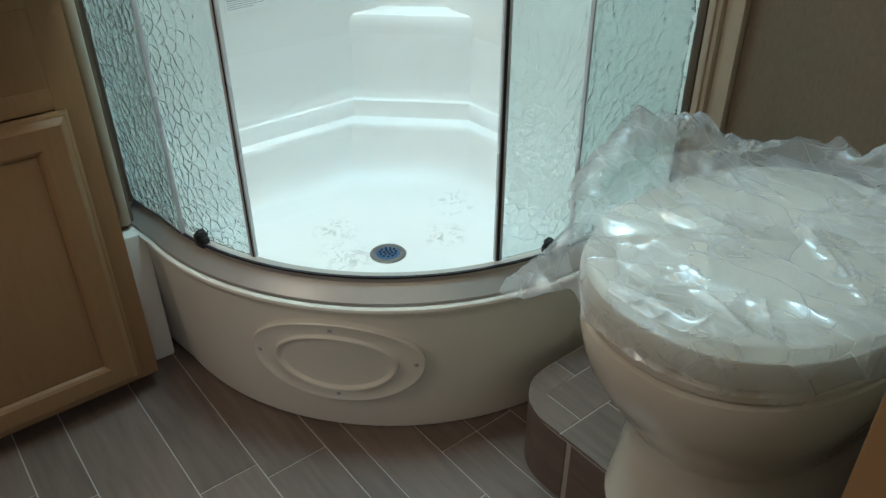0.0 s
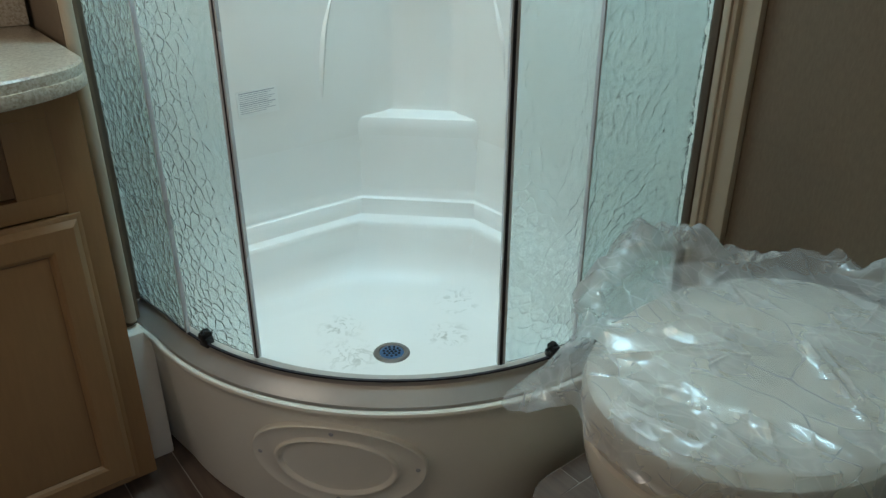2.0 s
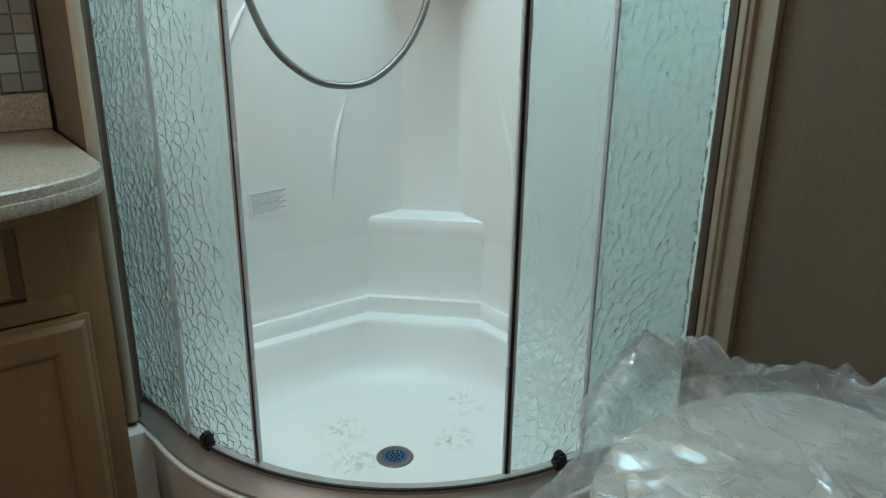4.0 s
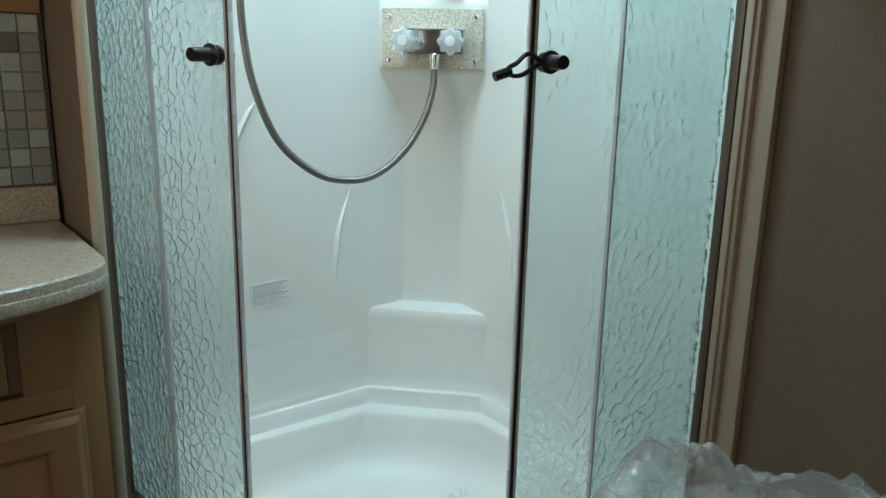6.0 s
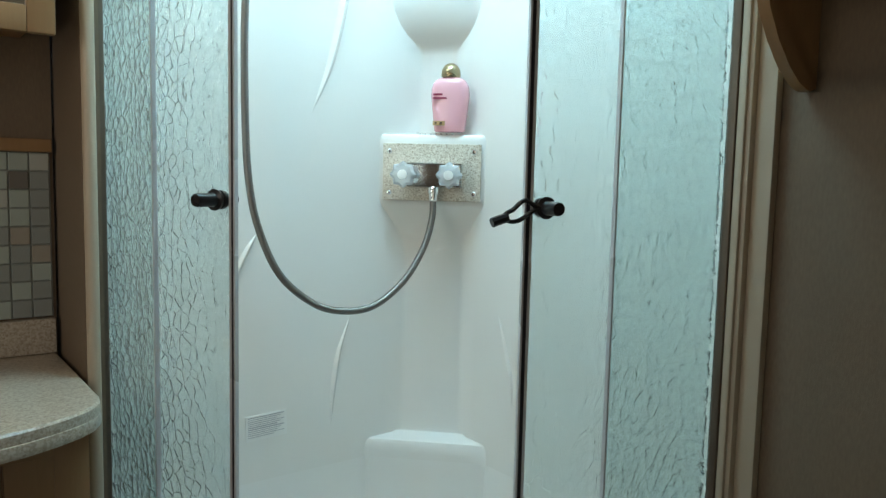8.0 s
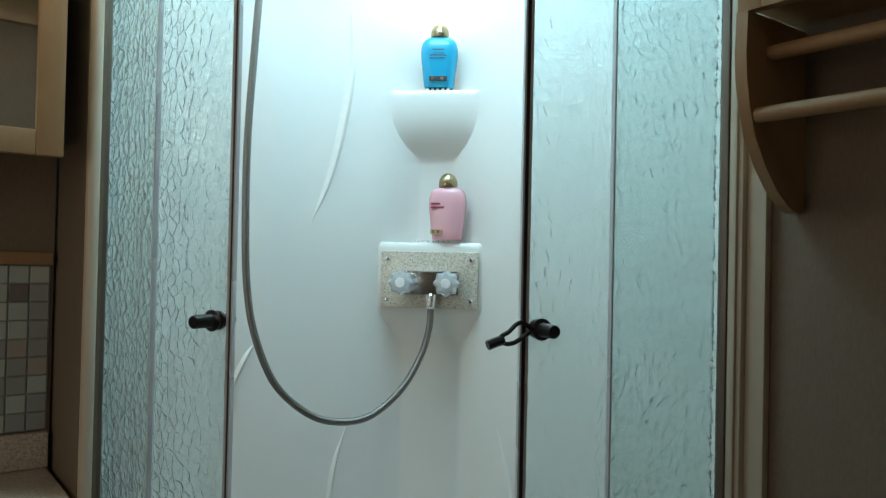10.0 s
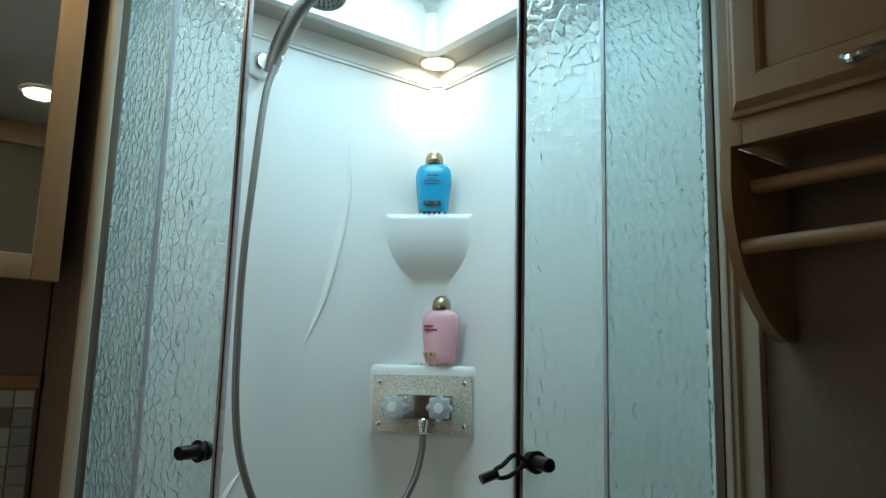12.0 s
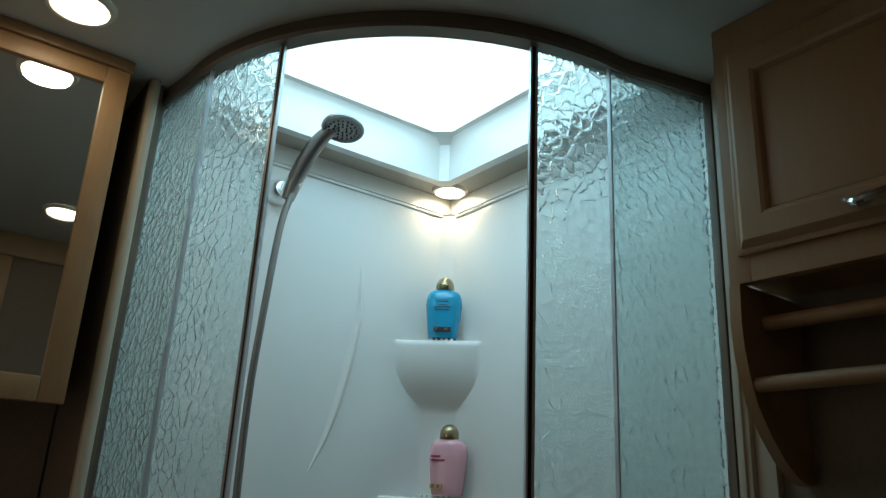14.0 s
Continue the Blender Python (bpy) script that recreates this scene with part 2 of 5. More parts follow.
def clear_film(name):
    """Thin clear plastic: see-through with a milky haze, pressed into small flat facets between sharp creases."""
    m = bpy.data.materials.new(name)
    m.use_nodes = True
    nt = m.node_tree
    out = nt.nodes["Material Output"]
    nt.nodes.remove(nt.nodes["Principled BSDF"])
    tc = nt.nodes.new("ShaderNodeTexCoord")

    def math_node(op, p, q=None):
        k = nt.nodes.new("ShaderNodeMath")
        k.operation = op
        for i, val in enumerate((p, q)):
            if isinstance(val, (int, float)):
                k.inputs[i].default_value = val
            elif val is not None:
                nt.links.new(val, k.inputs[i])
        return k.outputs[0]

    def vector_node(op, p, q):
        k = nt.nodes.new("ShaderNodeVectorMath")
        k.operation = op
        for i, val in enumerate((p, q)):
            if isinstance(val, tuple):
                k.inputs[i].default_value = val
            else:
                nt.links.new(val, k.inputs[i])
        return k

    def noise_node(scale, detail):
        k = nt.nodes.new("ShaderNodeTexNoise")
        k.inputs["Scale"].default_value = scale
        k.inputs["Detail"].default_value = detail
        nt.links.new(tc.outputs["Object"], k.inputs["Vector"])
        return k.outputs

    def facets(scale, turn, stretch):
        """Cells with a random slant each: returns the height and the distance to the next crease."""
        mp = nt.nodes.new("ShaderNodeMapping")
        mp.inputs["Rotation"].default_value = (0, 0, turn)
        mp.inputs["Scale"].default_value = (1.0, stretch, 1.0)
        bent = vector_node("MULTIPLY_ADD", noise_node(9, 2)["Color"], (0.05, 0.05, 0.05))
        nt.links.new(tc.outputs["Object"], bent.inputs[2])
        nt.links.new(bent.outputs[0], mp.inputs["Vector"])
        v = nt.nodes.new("ShaderNodeTexVoronoi")
        v.inputs["Scale"].default_value = scale
        e = nt.nodes.new("ShaderNodeTexVoronoi")
        e.feature = "DISTANCE_TO_EDGE"
        e.inputs["Scale"].default_value = scale
        for q in (v, e):
            nt.links.new(mp.outputs[0], q.inputs["Vector"])
        slant = vector_node("SUBTRACT", v.outputs["Color"], (0.5, 0.5, 0.5))
        arm = vector_node("SUBTRACT", mp.outputs[0], v.outputs["Position"])
        dot = vector_node("DOT_PRODUCT", slant.outputs[0], arm.outputs[0])
        return dot.outputs["Value"], e.outputs["Distance"]

    broad, broad_edge = facets(19, 0.8, 0.42)
    fine, fine_edge = facets(46, 2.2, 0.55)
    patch = nt.nodes.new("ShaderNodeMapRange")
    patch.inputs[1].default_value, patch.inputs[2].default_value = 0.42, 0.62
    nt.links.new(noise_node(9, 2)["Fac"], patch.inputs[0])
    height = math_node("ADD", math_node("MULTIPLY", broad, 0.48), math_node("MULTIPLY", math_node("MULTIPLY", fine, 0.75), math_node("ADD", math_node("MULTIPLY", patch.outputs[0], 0.75), 0.25)))
    bp = nt.nodes.new("ShaderNodeBump")
    bp.inputs["Strength"].default_value = 1.0
    bp.inputs["Distance"].default_value = 1.0
    nt.links.new(height, bp.inputs["Height"])

    def crease(edge, width):
        k = nt.nodes.new("ShaderNodeMapRange")
        k.inputs[1].default_value, k.inputs[2].default_value = 0.0, width
        k.inputs[3].default_value, k.inputs[4].default_value = 1.0, 0.0
        nt.links.new(edge, k.inputs[0])
        return k.outputs[0]
    # pale crease lines paint the film's bright streaks into its colour
    lines = math_node("ADD", math_node("MULTIPLY", crease(broad_edge, 0.035), 0.06), math_node("MULTIPLY", math_node("MULTIPLY", crease(fine_edge, 0.06), 0.09), patch.outputs[0]))
    cloud = math_node("ADD", math_node("MULTIPLY", patch.outputs[0], 0.12), 0.25)
    tr = nt.nodes.new("ShaderNodeBsdfTransparent")
    haze = nt.nodes.new("ShaderNodeBsdfDiffuse")
    haze.inputs["Color"].default_value = (0.86, 0.88, 0.88, 1)
    glow_through = nt.nodes.new("ShaderNodeBsdfTranslucent")
    glow_through.inputs["Color"].default_value = (0.86, 0.88, 0.88, 1)
    gl = nt.nodes.new("ShaderNodeBsdfGlossy")
    gl.inputs["Roughness"].default_value = 0.17
    for q in (haze, gl):
        nt.links.new(bp.outputs[0], q.inputs["Normal"])
    fr = nt.nodes.new("ShaderNodeFresnel")
    fr.inputs["IOR"].default_value = 1.5
    nt.links.new(bp.outputs[0], fr.inputs["Normal"])
    m0 = nt.nodes.new("ShaderNodeMixShader")
    m0.inputs[0].default_value = 0.35
    m1 = nt.nodes.new("ShaderNodeMixShader")
    m2 = nt.nodes.new("ShaderNodeMixShader")
    nt.links.new(haze.outputs[0], m0.inputs[1])
    nt.links.new(glow_through.outputs[0], m0.inputs[2])
    nt.links.new(math_node("ADD", lines, cloud), m1.inputs[0])
    nt.links.new(tr.outputs[0], m1.inputs[1])
    nt.links.new(m0.outputs[0], m1.inputs[2])
    nt.links.new(math_node("ADD", math_node("MULTIPLY", fr.outputs[0], 0.55), 0.045), m2.inputs[0])
    nt.links.new(m1.outputs[0], m2.inputs[1])
    nt.links.new(gl.outputs[0], m2.inputs[2])
    nt.links.new(m2.outputs[0], out.inputs["Surface"])
    return m


FILM = clear_film("thin_plastic_film")


def scuffed(name, spots):
    """The white acrylic with a few grey scuffed patches: (x, y, size)."""
    m = material(name, (0.78, 0.775, 0.74), 0.38, 0, 6, 0.03, 0.02, 9, 2, 0.03, coat=0.03)
    nt = m.node_tree
    b = nt.nodes["Principled BSDF"]
    base = b.inputs["Base Color"].links[0].from_socket
    tc = nt.nodes.new("ShaderNodeTexCoord")
    flat = nt.nodes.new("ShaderNodeVectorMath")
    flat.operation = "MULTIPLY"
    flat.inputs[1].default_value = (1, 1, 0)
    nt.links.new(tc.outputs["Object"], flat.inputs[0])
    n = nt.nodes.new("ShaderNodeTexNoise")
    n.inputs["Scale"].default_value = 42
    n.inputs["Detail"].default_value = 5
    n.inputs["Distortion"].default_value = 1.2
    nt.links.new(tc.outputs["Object"], n.inputs["Vector"])
    cut = nt.nodes.new("ShaderNodeMapRange")
    cut.inputs[1].default_value, cut.inputs[2].default_value = 0.50, 0.66
    nt.links.new(n.outputs["Fac"], cut.inputs[0])
    total = None
    for x, y, r in spots:
        d = nt.nodes.new("ShaderNodeVectorMath")
        d.operation = "DISTANCE"
        d.inputs[1].default_value = (x, y, 0)
        nt.links.new(flat.outputs[0], d.inputs[0])
        f = nt.nodes.new("ShaderNodeMapRange")
        f.inputs[1].default_value, f.inputs[2].default_value = r, r * 0.2
        nt.links.new(d.outputs["Value"], f.inputs[0])
        if total is None:
            total = f.outputs[0]
        else:
            mx = nt.nodes.new("ShaderNodeMath")
            mx.operation = "MAXIMUM"
            nt.links.new(total, mx.inputs[0])
            nt.links.new(f.outputs[0], mx.inputs[1])
            total = mx.outputs[0]
    mul = nt.nodes.new("ShaderNodeMath")
    mul.operation = "MULTIPLY"
    nt.links.new(total, mul.inputs[0])
    nt.links.new(cut.outputs[0], mul.inputs[1])
    mix = nt.nodes.new("ShaderNodeMixRGB")
    mix.inputs[2].default_value = (0.50, 0.49, 0.44, 1)
    nt.links.new(mul.outputs[0], mix.inputs[0])
    nt.links.new(base, mix.inputs[1])
    nt.links.new(mix.outputs[0], b.inputs["Base Color"])
    return m


BASIN = scuffed("scuffed_white_acrylic", ((-0.475, -0.355, 0.075), (-0.26, -0.42, 0.06), (-0.43, -0.25, 0.06), (-0.16, -0.33, 0.06)))
CRYSTAL = material("clear_acrylic_knob", (0.90, 0.95, 0.97), 0.08, transmission=0.6, ior=1.45)

# ---- mesh helpers ----


def part(name, bm, mat, parent=None, label="", smooth=30):
    me = bpy.data.meshes.new(name)
    bmesh.ops.recalc_face_normals(bm, faces=bm.faces)
    if smooth:
        for f in bm.faces:
            f.smooth = True
        for e in bm.edges:
            if len(e.link_faces) == 2 and e.calc_face_angle(0) > radians(smooth):
                e.smooth = False
    bm.to_mesh(me)
    bm.free()
    me.materials.append(mat)
    ob = new(name, me)
    if parent:
        ob.parent = parent
    if label:
        ob["label"] = label
    return ob


def thing(name, label, category, group="", kind="", at=(0, 0, 0)):
    ob = new(name)
    ob.empty_display_size = 0.05
    ob.location = at
    return tagged(ob, label, category, group, kind)


def box(x0, x1, y0, y1, z0, z1, bevel=0.0, bm=None, segs=2):
    b = bmesh.new()
    bmesh.ops.create_cube(b, size=1)
    for v in b.verts:
        v.co = Vector(((x0 + x1) / 2 + v.co.x * (x1 - x0), (y0 + y1) / 2 + v.co.y * (y1 - y0), (z0 + z1) / 2 + v.co.z * (z1 - z0)))
    if bevel:
        bmesh.ops.bevel(b, geom=b.edges[:], offset=bevel, segments=segs, affect="EDGES", profile=0.6)
    if bm is None:
        return b
    merge(bm, b)
    return bm


def merge(bm, other):
    me = bpy.data.meshes.new("tmp")
    other.to_mesh(me)
    other.free()
    bm.from_mesh(me)
    bpy.data.meshes.remove(me)
    return bm


def moved(bm, m):
    bmesh.ops.transform(bm, matrix=m, verts=bm.verts)
    return bm


def prism(outline, z0, z1, bevel=0.0, segs=2):
    b = bmesh.new()
    low = [b.verts.new((x, y, z0)) for x, y in outline]
    top = [b.verts.new((x, y, z1)) for x, y in outline]
    n = len(outline)
    b.faces.new(low)
    b.faces.new(top)
    for i in range(n):
        b.faces.new((low[i], low[(i + 1) % n], top[(i + 1) % n], top[i]))
    bmesh.ops.recalc_face_normals(b, faces=b.faces)
    if bevel:
        es = [e for e in b.edges if abs(e.verts[0].co.z - e.verts[1].co.z) < 1e-6]
        bmesh.ops.bevel(b, geom=es, offset=bevel, segments=segs, affect="EDGES", profile=0.6)
    return b


def lathe(profile, segs=32):
    """Turns (radius, z) pairs round the z axis."""
    b = bmesh.new()
    rings = []
    for r, z in profile:
        if r < 1e-5:
            rings.append([b.verts.new((0, 0, z))])
        else:
            rings.append([b.verts.new((r * math.cos(2 * math.pi * i / segs), r * math.sin(2 * math.pi * i / segs), z)) for i in range(segs)])
    for a, c in zip(rings, rings[1:]):
        for i in range(segs):
            j = (i + 1) % segs
            if len(a) == 1 and len(c) > 1:
                b.faces.new((a[0], c[i], c[j]))
            elif len(c) == 1 and len(a) > 1:
                b.faces.new((a[i], a[j], c[0]))
            elif len(a) > 1:
                b.faces.new((a[i], a[j], c[j], c[i]))
    return b


def tube(points, radius, segs=10, ends=True):
    """A round tube along a list of points; radius may be a function of 0..1."""
    b = bmesh.new()
    pts = [Vector(p) for p in points]
    rings = []
    up = Vector((0.13, 0.21, 0.97))
    for i, p in enumerate(pts):
        d = (pts[min(i + 1, len(pts) - 1)] - pts[max(i - 1, 0)]).normalized()
        s = d.cross(up)
        if s.length < 0.05:
            s = d.cross(Vector((1, 0, 0)))
        s.normalize()
        u = s.cross(d).normalized()
        up = u
        r = radius(i / (len(pts) - 1)) if callable(radius) else radius
        rings.append([b.verts.new(p + r * (math.cos(2 * math.pi * k / segs) * s + math.sin(2 * math.pi * k / segs) * u)) for k in range(segs)])
    for a, c in zip(rings, rings[1:]):
        for i in range(segs):
            j = (i + 1) % segs
            b.faces.new((a[i], a[j], c[j], c[i]))
    if ends:
        b.faces.new(rings[0])
        b.faces.new(rings[-1])
    return b


def spline(points, steps=12):
    """A smooth line through the points (Catmull-Rom)."""
    p = [Vector(q) for q in points]
    p = [2 * p[0] - p[1]] + p + [2 * p[-1] - p[-2]]
    out = []
    for i in range(1, len(p) - 2):
        for k in range(steps):
            t = k / steps
            out.append(0.5 * (2 * p[i] + (p[i + 1] - p[i - 1]) * t + (2 * p[i - 1] - 5 * p[i] + 4 * p[i + 1] - p[i + 2]) * t * t
                              + (3 * p[i] - p[i - 1] - 3 * p[i + 1] + p[i + 2]) * t ** 3))
    return out + [p[-2]]


# the round front of the shower: a quarter circle with short straight ends at both walls
END_L, END_R = (-0.800, 0.0), (0.0, -0.802)


def front(d, a0=None, a1=None, n=40):
    """Points of the front line moved outward by d; between angles a0 and a1 (degrees, 180 left to 270 right), or the whole with its ends."""
    if a0 is not None:
        return [(CX + (R + d) * math.cos(radians(a0 + (a1 - a0) * i / n)), CY + (R + d) * math.sin(radians(a0 + (a1 - a0) * i / n))) for i in range(n + 1)]
    return [(END_L[0] - d, END_L[1])] + front(d, 181, 269, n) + [(END_R[0], END_R[1] - d)]


def sweep_front(profile, closed=True, a0=None, a1=None, n=40):
    """Sweeps (offset, z) pairs along the front line."""
    b = bmesh.new()
    rows = [[b.verts.new((x, y, z)) for x, y in front(d, a0, a1, n)] for d, z in profile]
    if closed:
        rows.append(rows[0])
    for p, q in zip(rows, rows[1:]):
        for i in range(len(p) - 1):
            b.faces.new((p[i], p[i + 1], q[i + 1], q[i]))
    if closed:
        b.faces.new([r[0] for r in rows[:-1]])
        b.faces.new([r[-1] for r in rows[:-1]])
    return b

# ---- structure ----
CEIL = 2.125
WALL_V = 0.150      # wall behind the vanity
X0, Y0 = -1.95, -2.30   # far walls behind the camera


def structure(name, bm, mat, label, category, smooth=30):
    return tagged(part(name, bm, mat, None, "", smooth), label, category, kind="structure")


floor = structure("floor", box(X0, 0.02, Y0, 0.17, -0.06, -0.0014), GROUT, "pale grout bed under grey-brown plank floor tiles", "floor")
structure("wall_north", box(X0, -0.842, WALL_V, WALL_V + 0.05, 0, CEIL), VINYL_WALL, "beige linen-textured vinyl wall behind the vanity", "wall")
structure("wall_partition", box(-0.837, -0.806, -0.085, WALL_V + 0.05, 0, CEIL), VINYL_WALL, "beige textured end wall beside the shower", "wall")
structure("wall_shower_north", box(-0.806, 0.06, 0.012, 0.06, 0, CEIL), ACRYLIC, "plain white wall behind the shower surround", "wall")
structure("wall_east", box(0.012, 0.06, Y0, 0.012, 0, CEIL), VINYL_WALL, "beige linen-textured vinyl wall behind the toilet", "wall")
# unseen wall; the gap in it is made for the fill lamp
west = bmesh.new()
for y0, y1, z0, z1 in ((Y0, -0.92, 0, CEIL), (-0.32, WALL_V + 0.05, 0, CEIL), (-0.92, -0.32, 0, 1.07), (-0.92, -0.32, 1.77, CEIL)):
    box(X0 - 0.05, X0, y0, y1, z0, z1, bm=west)
structure("wall_west", west, VINYL_WALL, "beige textured vinyl wall with an unseen opening for an added lamp", "wall")
# unseen wall; its opening is added for light from behind
south = bmesh.new()
box(X0 - 0.05, -1.73, Y0 - 0.05, Y0, 0, CEIL, bm=south)
box(-0.95, 0.06, Y0 - 0.05, Y0, 0, CEIL, bm=south)
box(-1.73, -0.95, Y0 - 0.05, Y0, 2.02, CEIL, bm=south)
structure("wall_south", south, VINYL_WALL, "beige textured vinyl wall with an unseen added opening", "wall")


def inner_outline(w, f, c):
    """Closed outline inside the shower: w from the walls, f from the front line, corner cut c."""
    return [(END_L[0] + f, -w), (END_L[0] + f + 0.003, -w - 0.03)] + front(-f, 181, 269) + [(-w - 0.03, END_R[1] + f + 0.003), (-w, END_R[1] + f)] + [(-w, -c), (-c, -w)]


def ring_faces(b, rows, close=True):
    for p, q in zip(rows, rows[1:]):
        n = len(p)
        for i in range(n if close else n - 1):
            b.faces.new((p[i], p[(i + 1) % n], q[(i + 1) % n], q[i]))


# ceiling with the skylight opening over the shower
def ceiling():
    b = bmesh.new()
    hole = [(x, y) for x, y in inner_outline(0.085, 0.035, 0.103)]
    h0 = [b.verts.new((x, y, CEIL)) for x, y in hole]
    h1 = [b.verts.new((x, y, CEIL + 0.03)) for x, y in hole]
    ring_faces(b, [h0, h1])
    outer = [b.verts.new(p) for p in ((X0 - 0.05, 0.2, CEIL), (X0 - 0.05, Y0 - 0.05, CEIL), (0.06, Y0 - 0.05, CEIL), (0.06, 0.2, CEIL))]
    n = len(h0)
    k = n - 4
    # strips from the hole to the outer rectangle
    mid = k // 2
    b.faces.new([outer[0]] + [outer[1]] + h0[mid::-1])
    b.faces.new([outer[1], outer[2]] + h0[n - 3:mid - 1:-1])
    b.faces.new([outer[2], outer[3], h0[n - 2], h0[n - 3]])
    b.faces.new([outer[3], h0[n - 1], h0[n - 2]])
    b.faces.new([outer[3], outer[0], h0[0], h0[n - 1]])
    return b


structure("ceiling", ceiling(), CEILING, "off-white vinyl ceiling with a skylight opening over the shower", "ceiling", 0)
structure("trim", lathe([(0.0, 0.33), (0.0115, 0.33), (0.0115, CEIL - 0.002), (0.0, CEIL - 0.002)], 16), TRIM, "tan rounded corner moulding beside the shower", "trim").location = (-0.8255, -0.091, 0.001)
E2 = bmesh.new()
box(-0.018, 0.012, -0.842, -0.816, 0.3, CEIL - 0.002, 0.005, E2)
box(-0.024, 0.012, -0.834, -0.824, 0.3, CEIL - 0.002, 0.004, E2)
structure("trim_shower_edge", E2, TRIM, "tan ridged plastic trim strip beside the shower", "trim")
structure("trim_batten", box(-0.006, 0.012, -0.875, -0.842, 0.12, CEIL - 0.002, 0.003), TRIM, "smooth tan wall batten beside the shower", "trim")

# the camera looks in through the bathroom doorway: wall beside it, header, crown strip and wood casing
DOOR_Y = -1.493
inner_wall = bmesh.new()
box(-0.924, 0.012, DOOR_Y - 0.05, DOOR_Y, 0, CEIL, bm=inner_wall)
structure("wall_doorway", inner_wall, VINYL_WALL, "beige textured wall between toilet and doorway", "wall")
structure("wall_doorway_header", box(-1.95, -0.9245, DOOR_Y - 0.05, DOOR_Y, 2.03, CEIL), VINYL_WALL, "beige wall strip over the doorway", "wall")
case_bm = bmesh.new()
box(-0.940, -0.9245, DOOR_Y - 0.062, DOOR_Y + 0.012, 0.0, 2.03, 0.002, case_bm)
box(-0.924, -0.869, DOOR_Y + 0.0005, DOOR_Y + 0.012, 0.0, 2.044, 0.002, case_bm)
structure("trim_doorway", case_bm, MAPLE, "stained maple casing of the doorway", "trim")
structure("trim_crown", box(-0.924, 0.011, DOOR_Y + 0.0005, DOOR_Y + 0.018, 2.046, CEIL - 0.002, 0.003), MAPLE, "maple crown strip under the ceiling", "trim")

closet = thing("closet_door", "plain beige closet door in a wood frame", "door", at=(-0.55, Y0, 0))
leaf = part("leaf", box(-0.36, 0.36, 0.002, 0.030, 0.01, 1.95, 0.004), APRON, closet, "flat beige door leaf")
casing = bmesh.new()
for x0, x1, z0, z1 in ((-0.42, -0.362, 0, 2.01), (0.362, 0.42, 0, 2.01), (-0.362, 0.362, 1.953, 2.01)):
    box(x0, x1, 0.0, 0.020, z0, z1, 0.003, casing)
part("casing", casing, MAPLE, closet, "maple door casing")

# ---- skylight ----
skylight = thing("skylight", "white plastic skylight with a daylit dome over the shower", "skylight", at=(-0.4, -0.4, CEIL))


def at0(ob):
    """Keeps world coordinates for a part of a thing that does not stand at the origin."""
    ob.matrix_parent_inverse = Matrix.Translation(-ob.parent.location)
    return ob


def skylight_shaft():
    b = bmesh.new()
    rows = []
    for w, f, c, z in ((0.100, 0.045, 0.118, CEIL - 0.008), (0.100, 0.045, 0.118, 2.16), (0.103, 0.05, 0.122, 2.215), (0.112, 0.06, 0.140, 2.230), (0.125, 0.075, 0.158, 2.233)):
        rows.append([b.verts.new((x, y, z)) for x, y in inner_outline(w, f, c)])
    ring_faces(b, rows)
    out = [b.verts.new((x, y, CEIL - 0.008)) for x, y in inner_outline(0.075, 0.03, 0.092)]
    ring_faces(b, [out, rows[0]])
    up = [b.verts.new((x, y, CEIL - 0.001)) for x, y in inner_outline(0.075, 0.03, 0.092)]
    ring_faces(b, [up, out])
    return b


at0(part("shaft", skylight_shaft(), ACRYLIC, skylight))


def dome():
    b = bmesh.new()
    rows = []
    for s, z in ((0.0, 2.233), (0.05, 2.275), (0.12, 2.31), (0.2, 2.325)):
        rows.append([b.verts.new((x, y, z)) for x, y in inner_outline(0.118 + s * 0.7, 0.07 + s * 0.7, 0.150 + s)])
    ring_faces(b, rows)
    b.faces.new(rows[-1])
    return b


at0(part("dome", dome(), DOME, skylight, "bright daylit white plastic dome"))

# ---- shower ----
shower_pan = thing("shower_pan", "off-white round-front shower pan with tall apron", "shower pan", at=(-0.4, -0.4, 0.0))


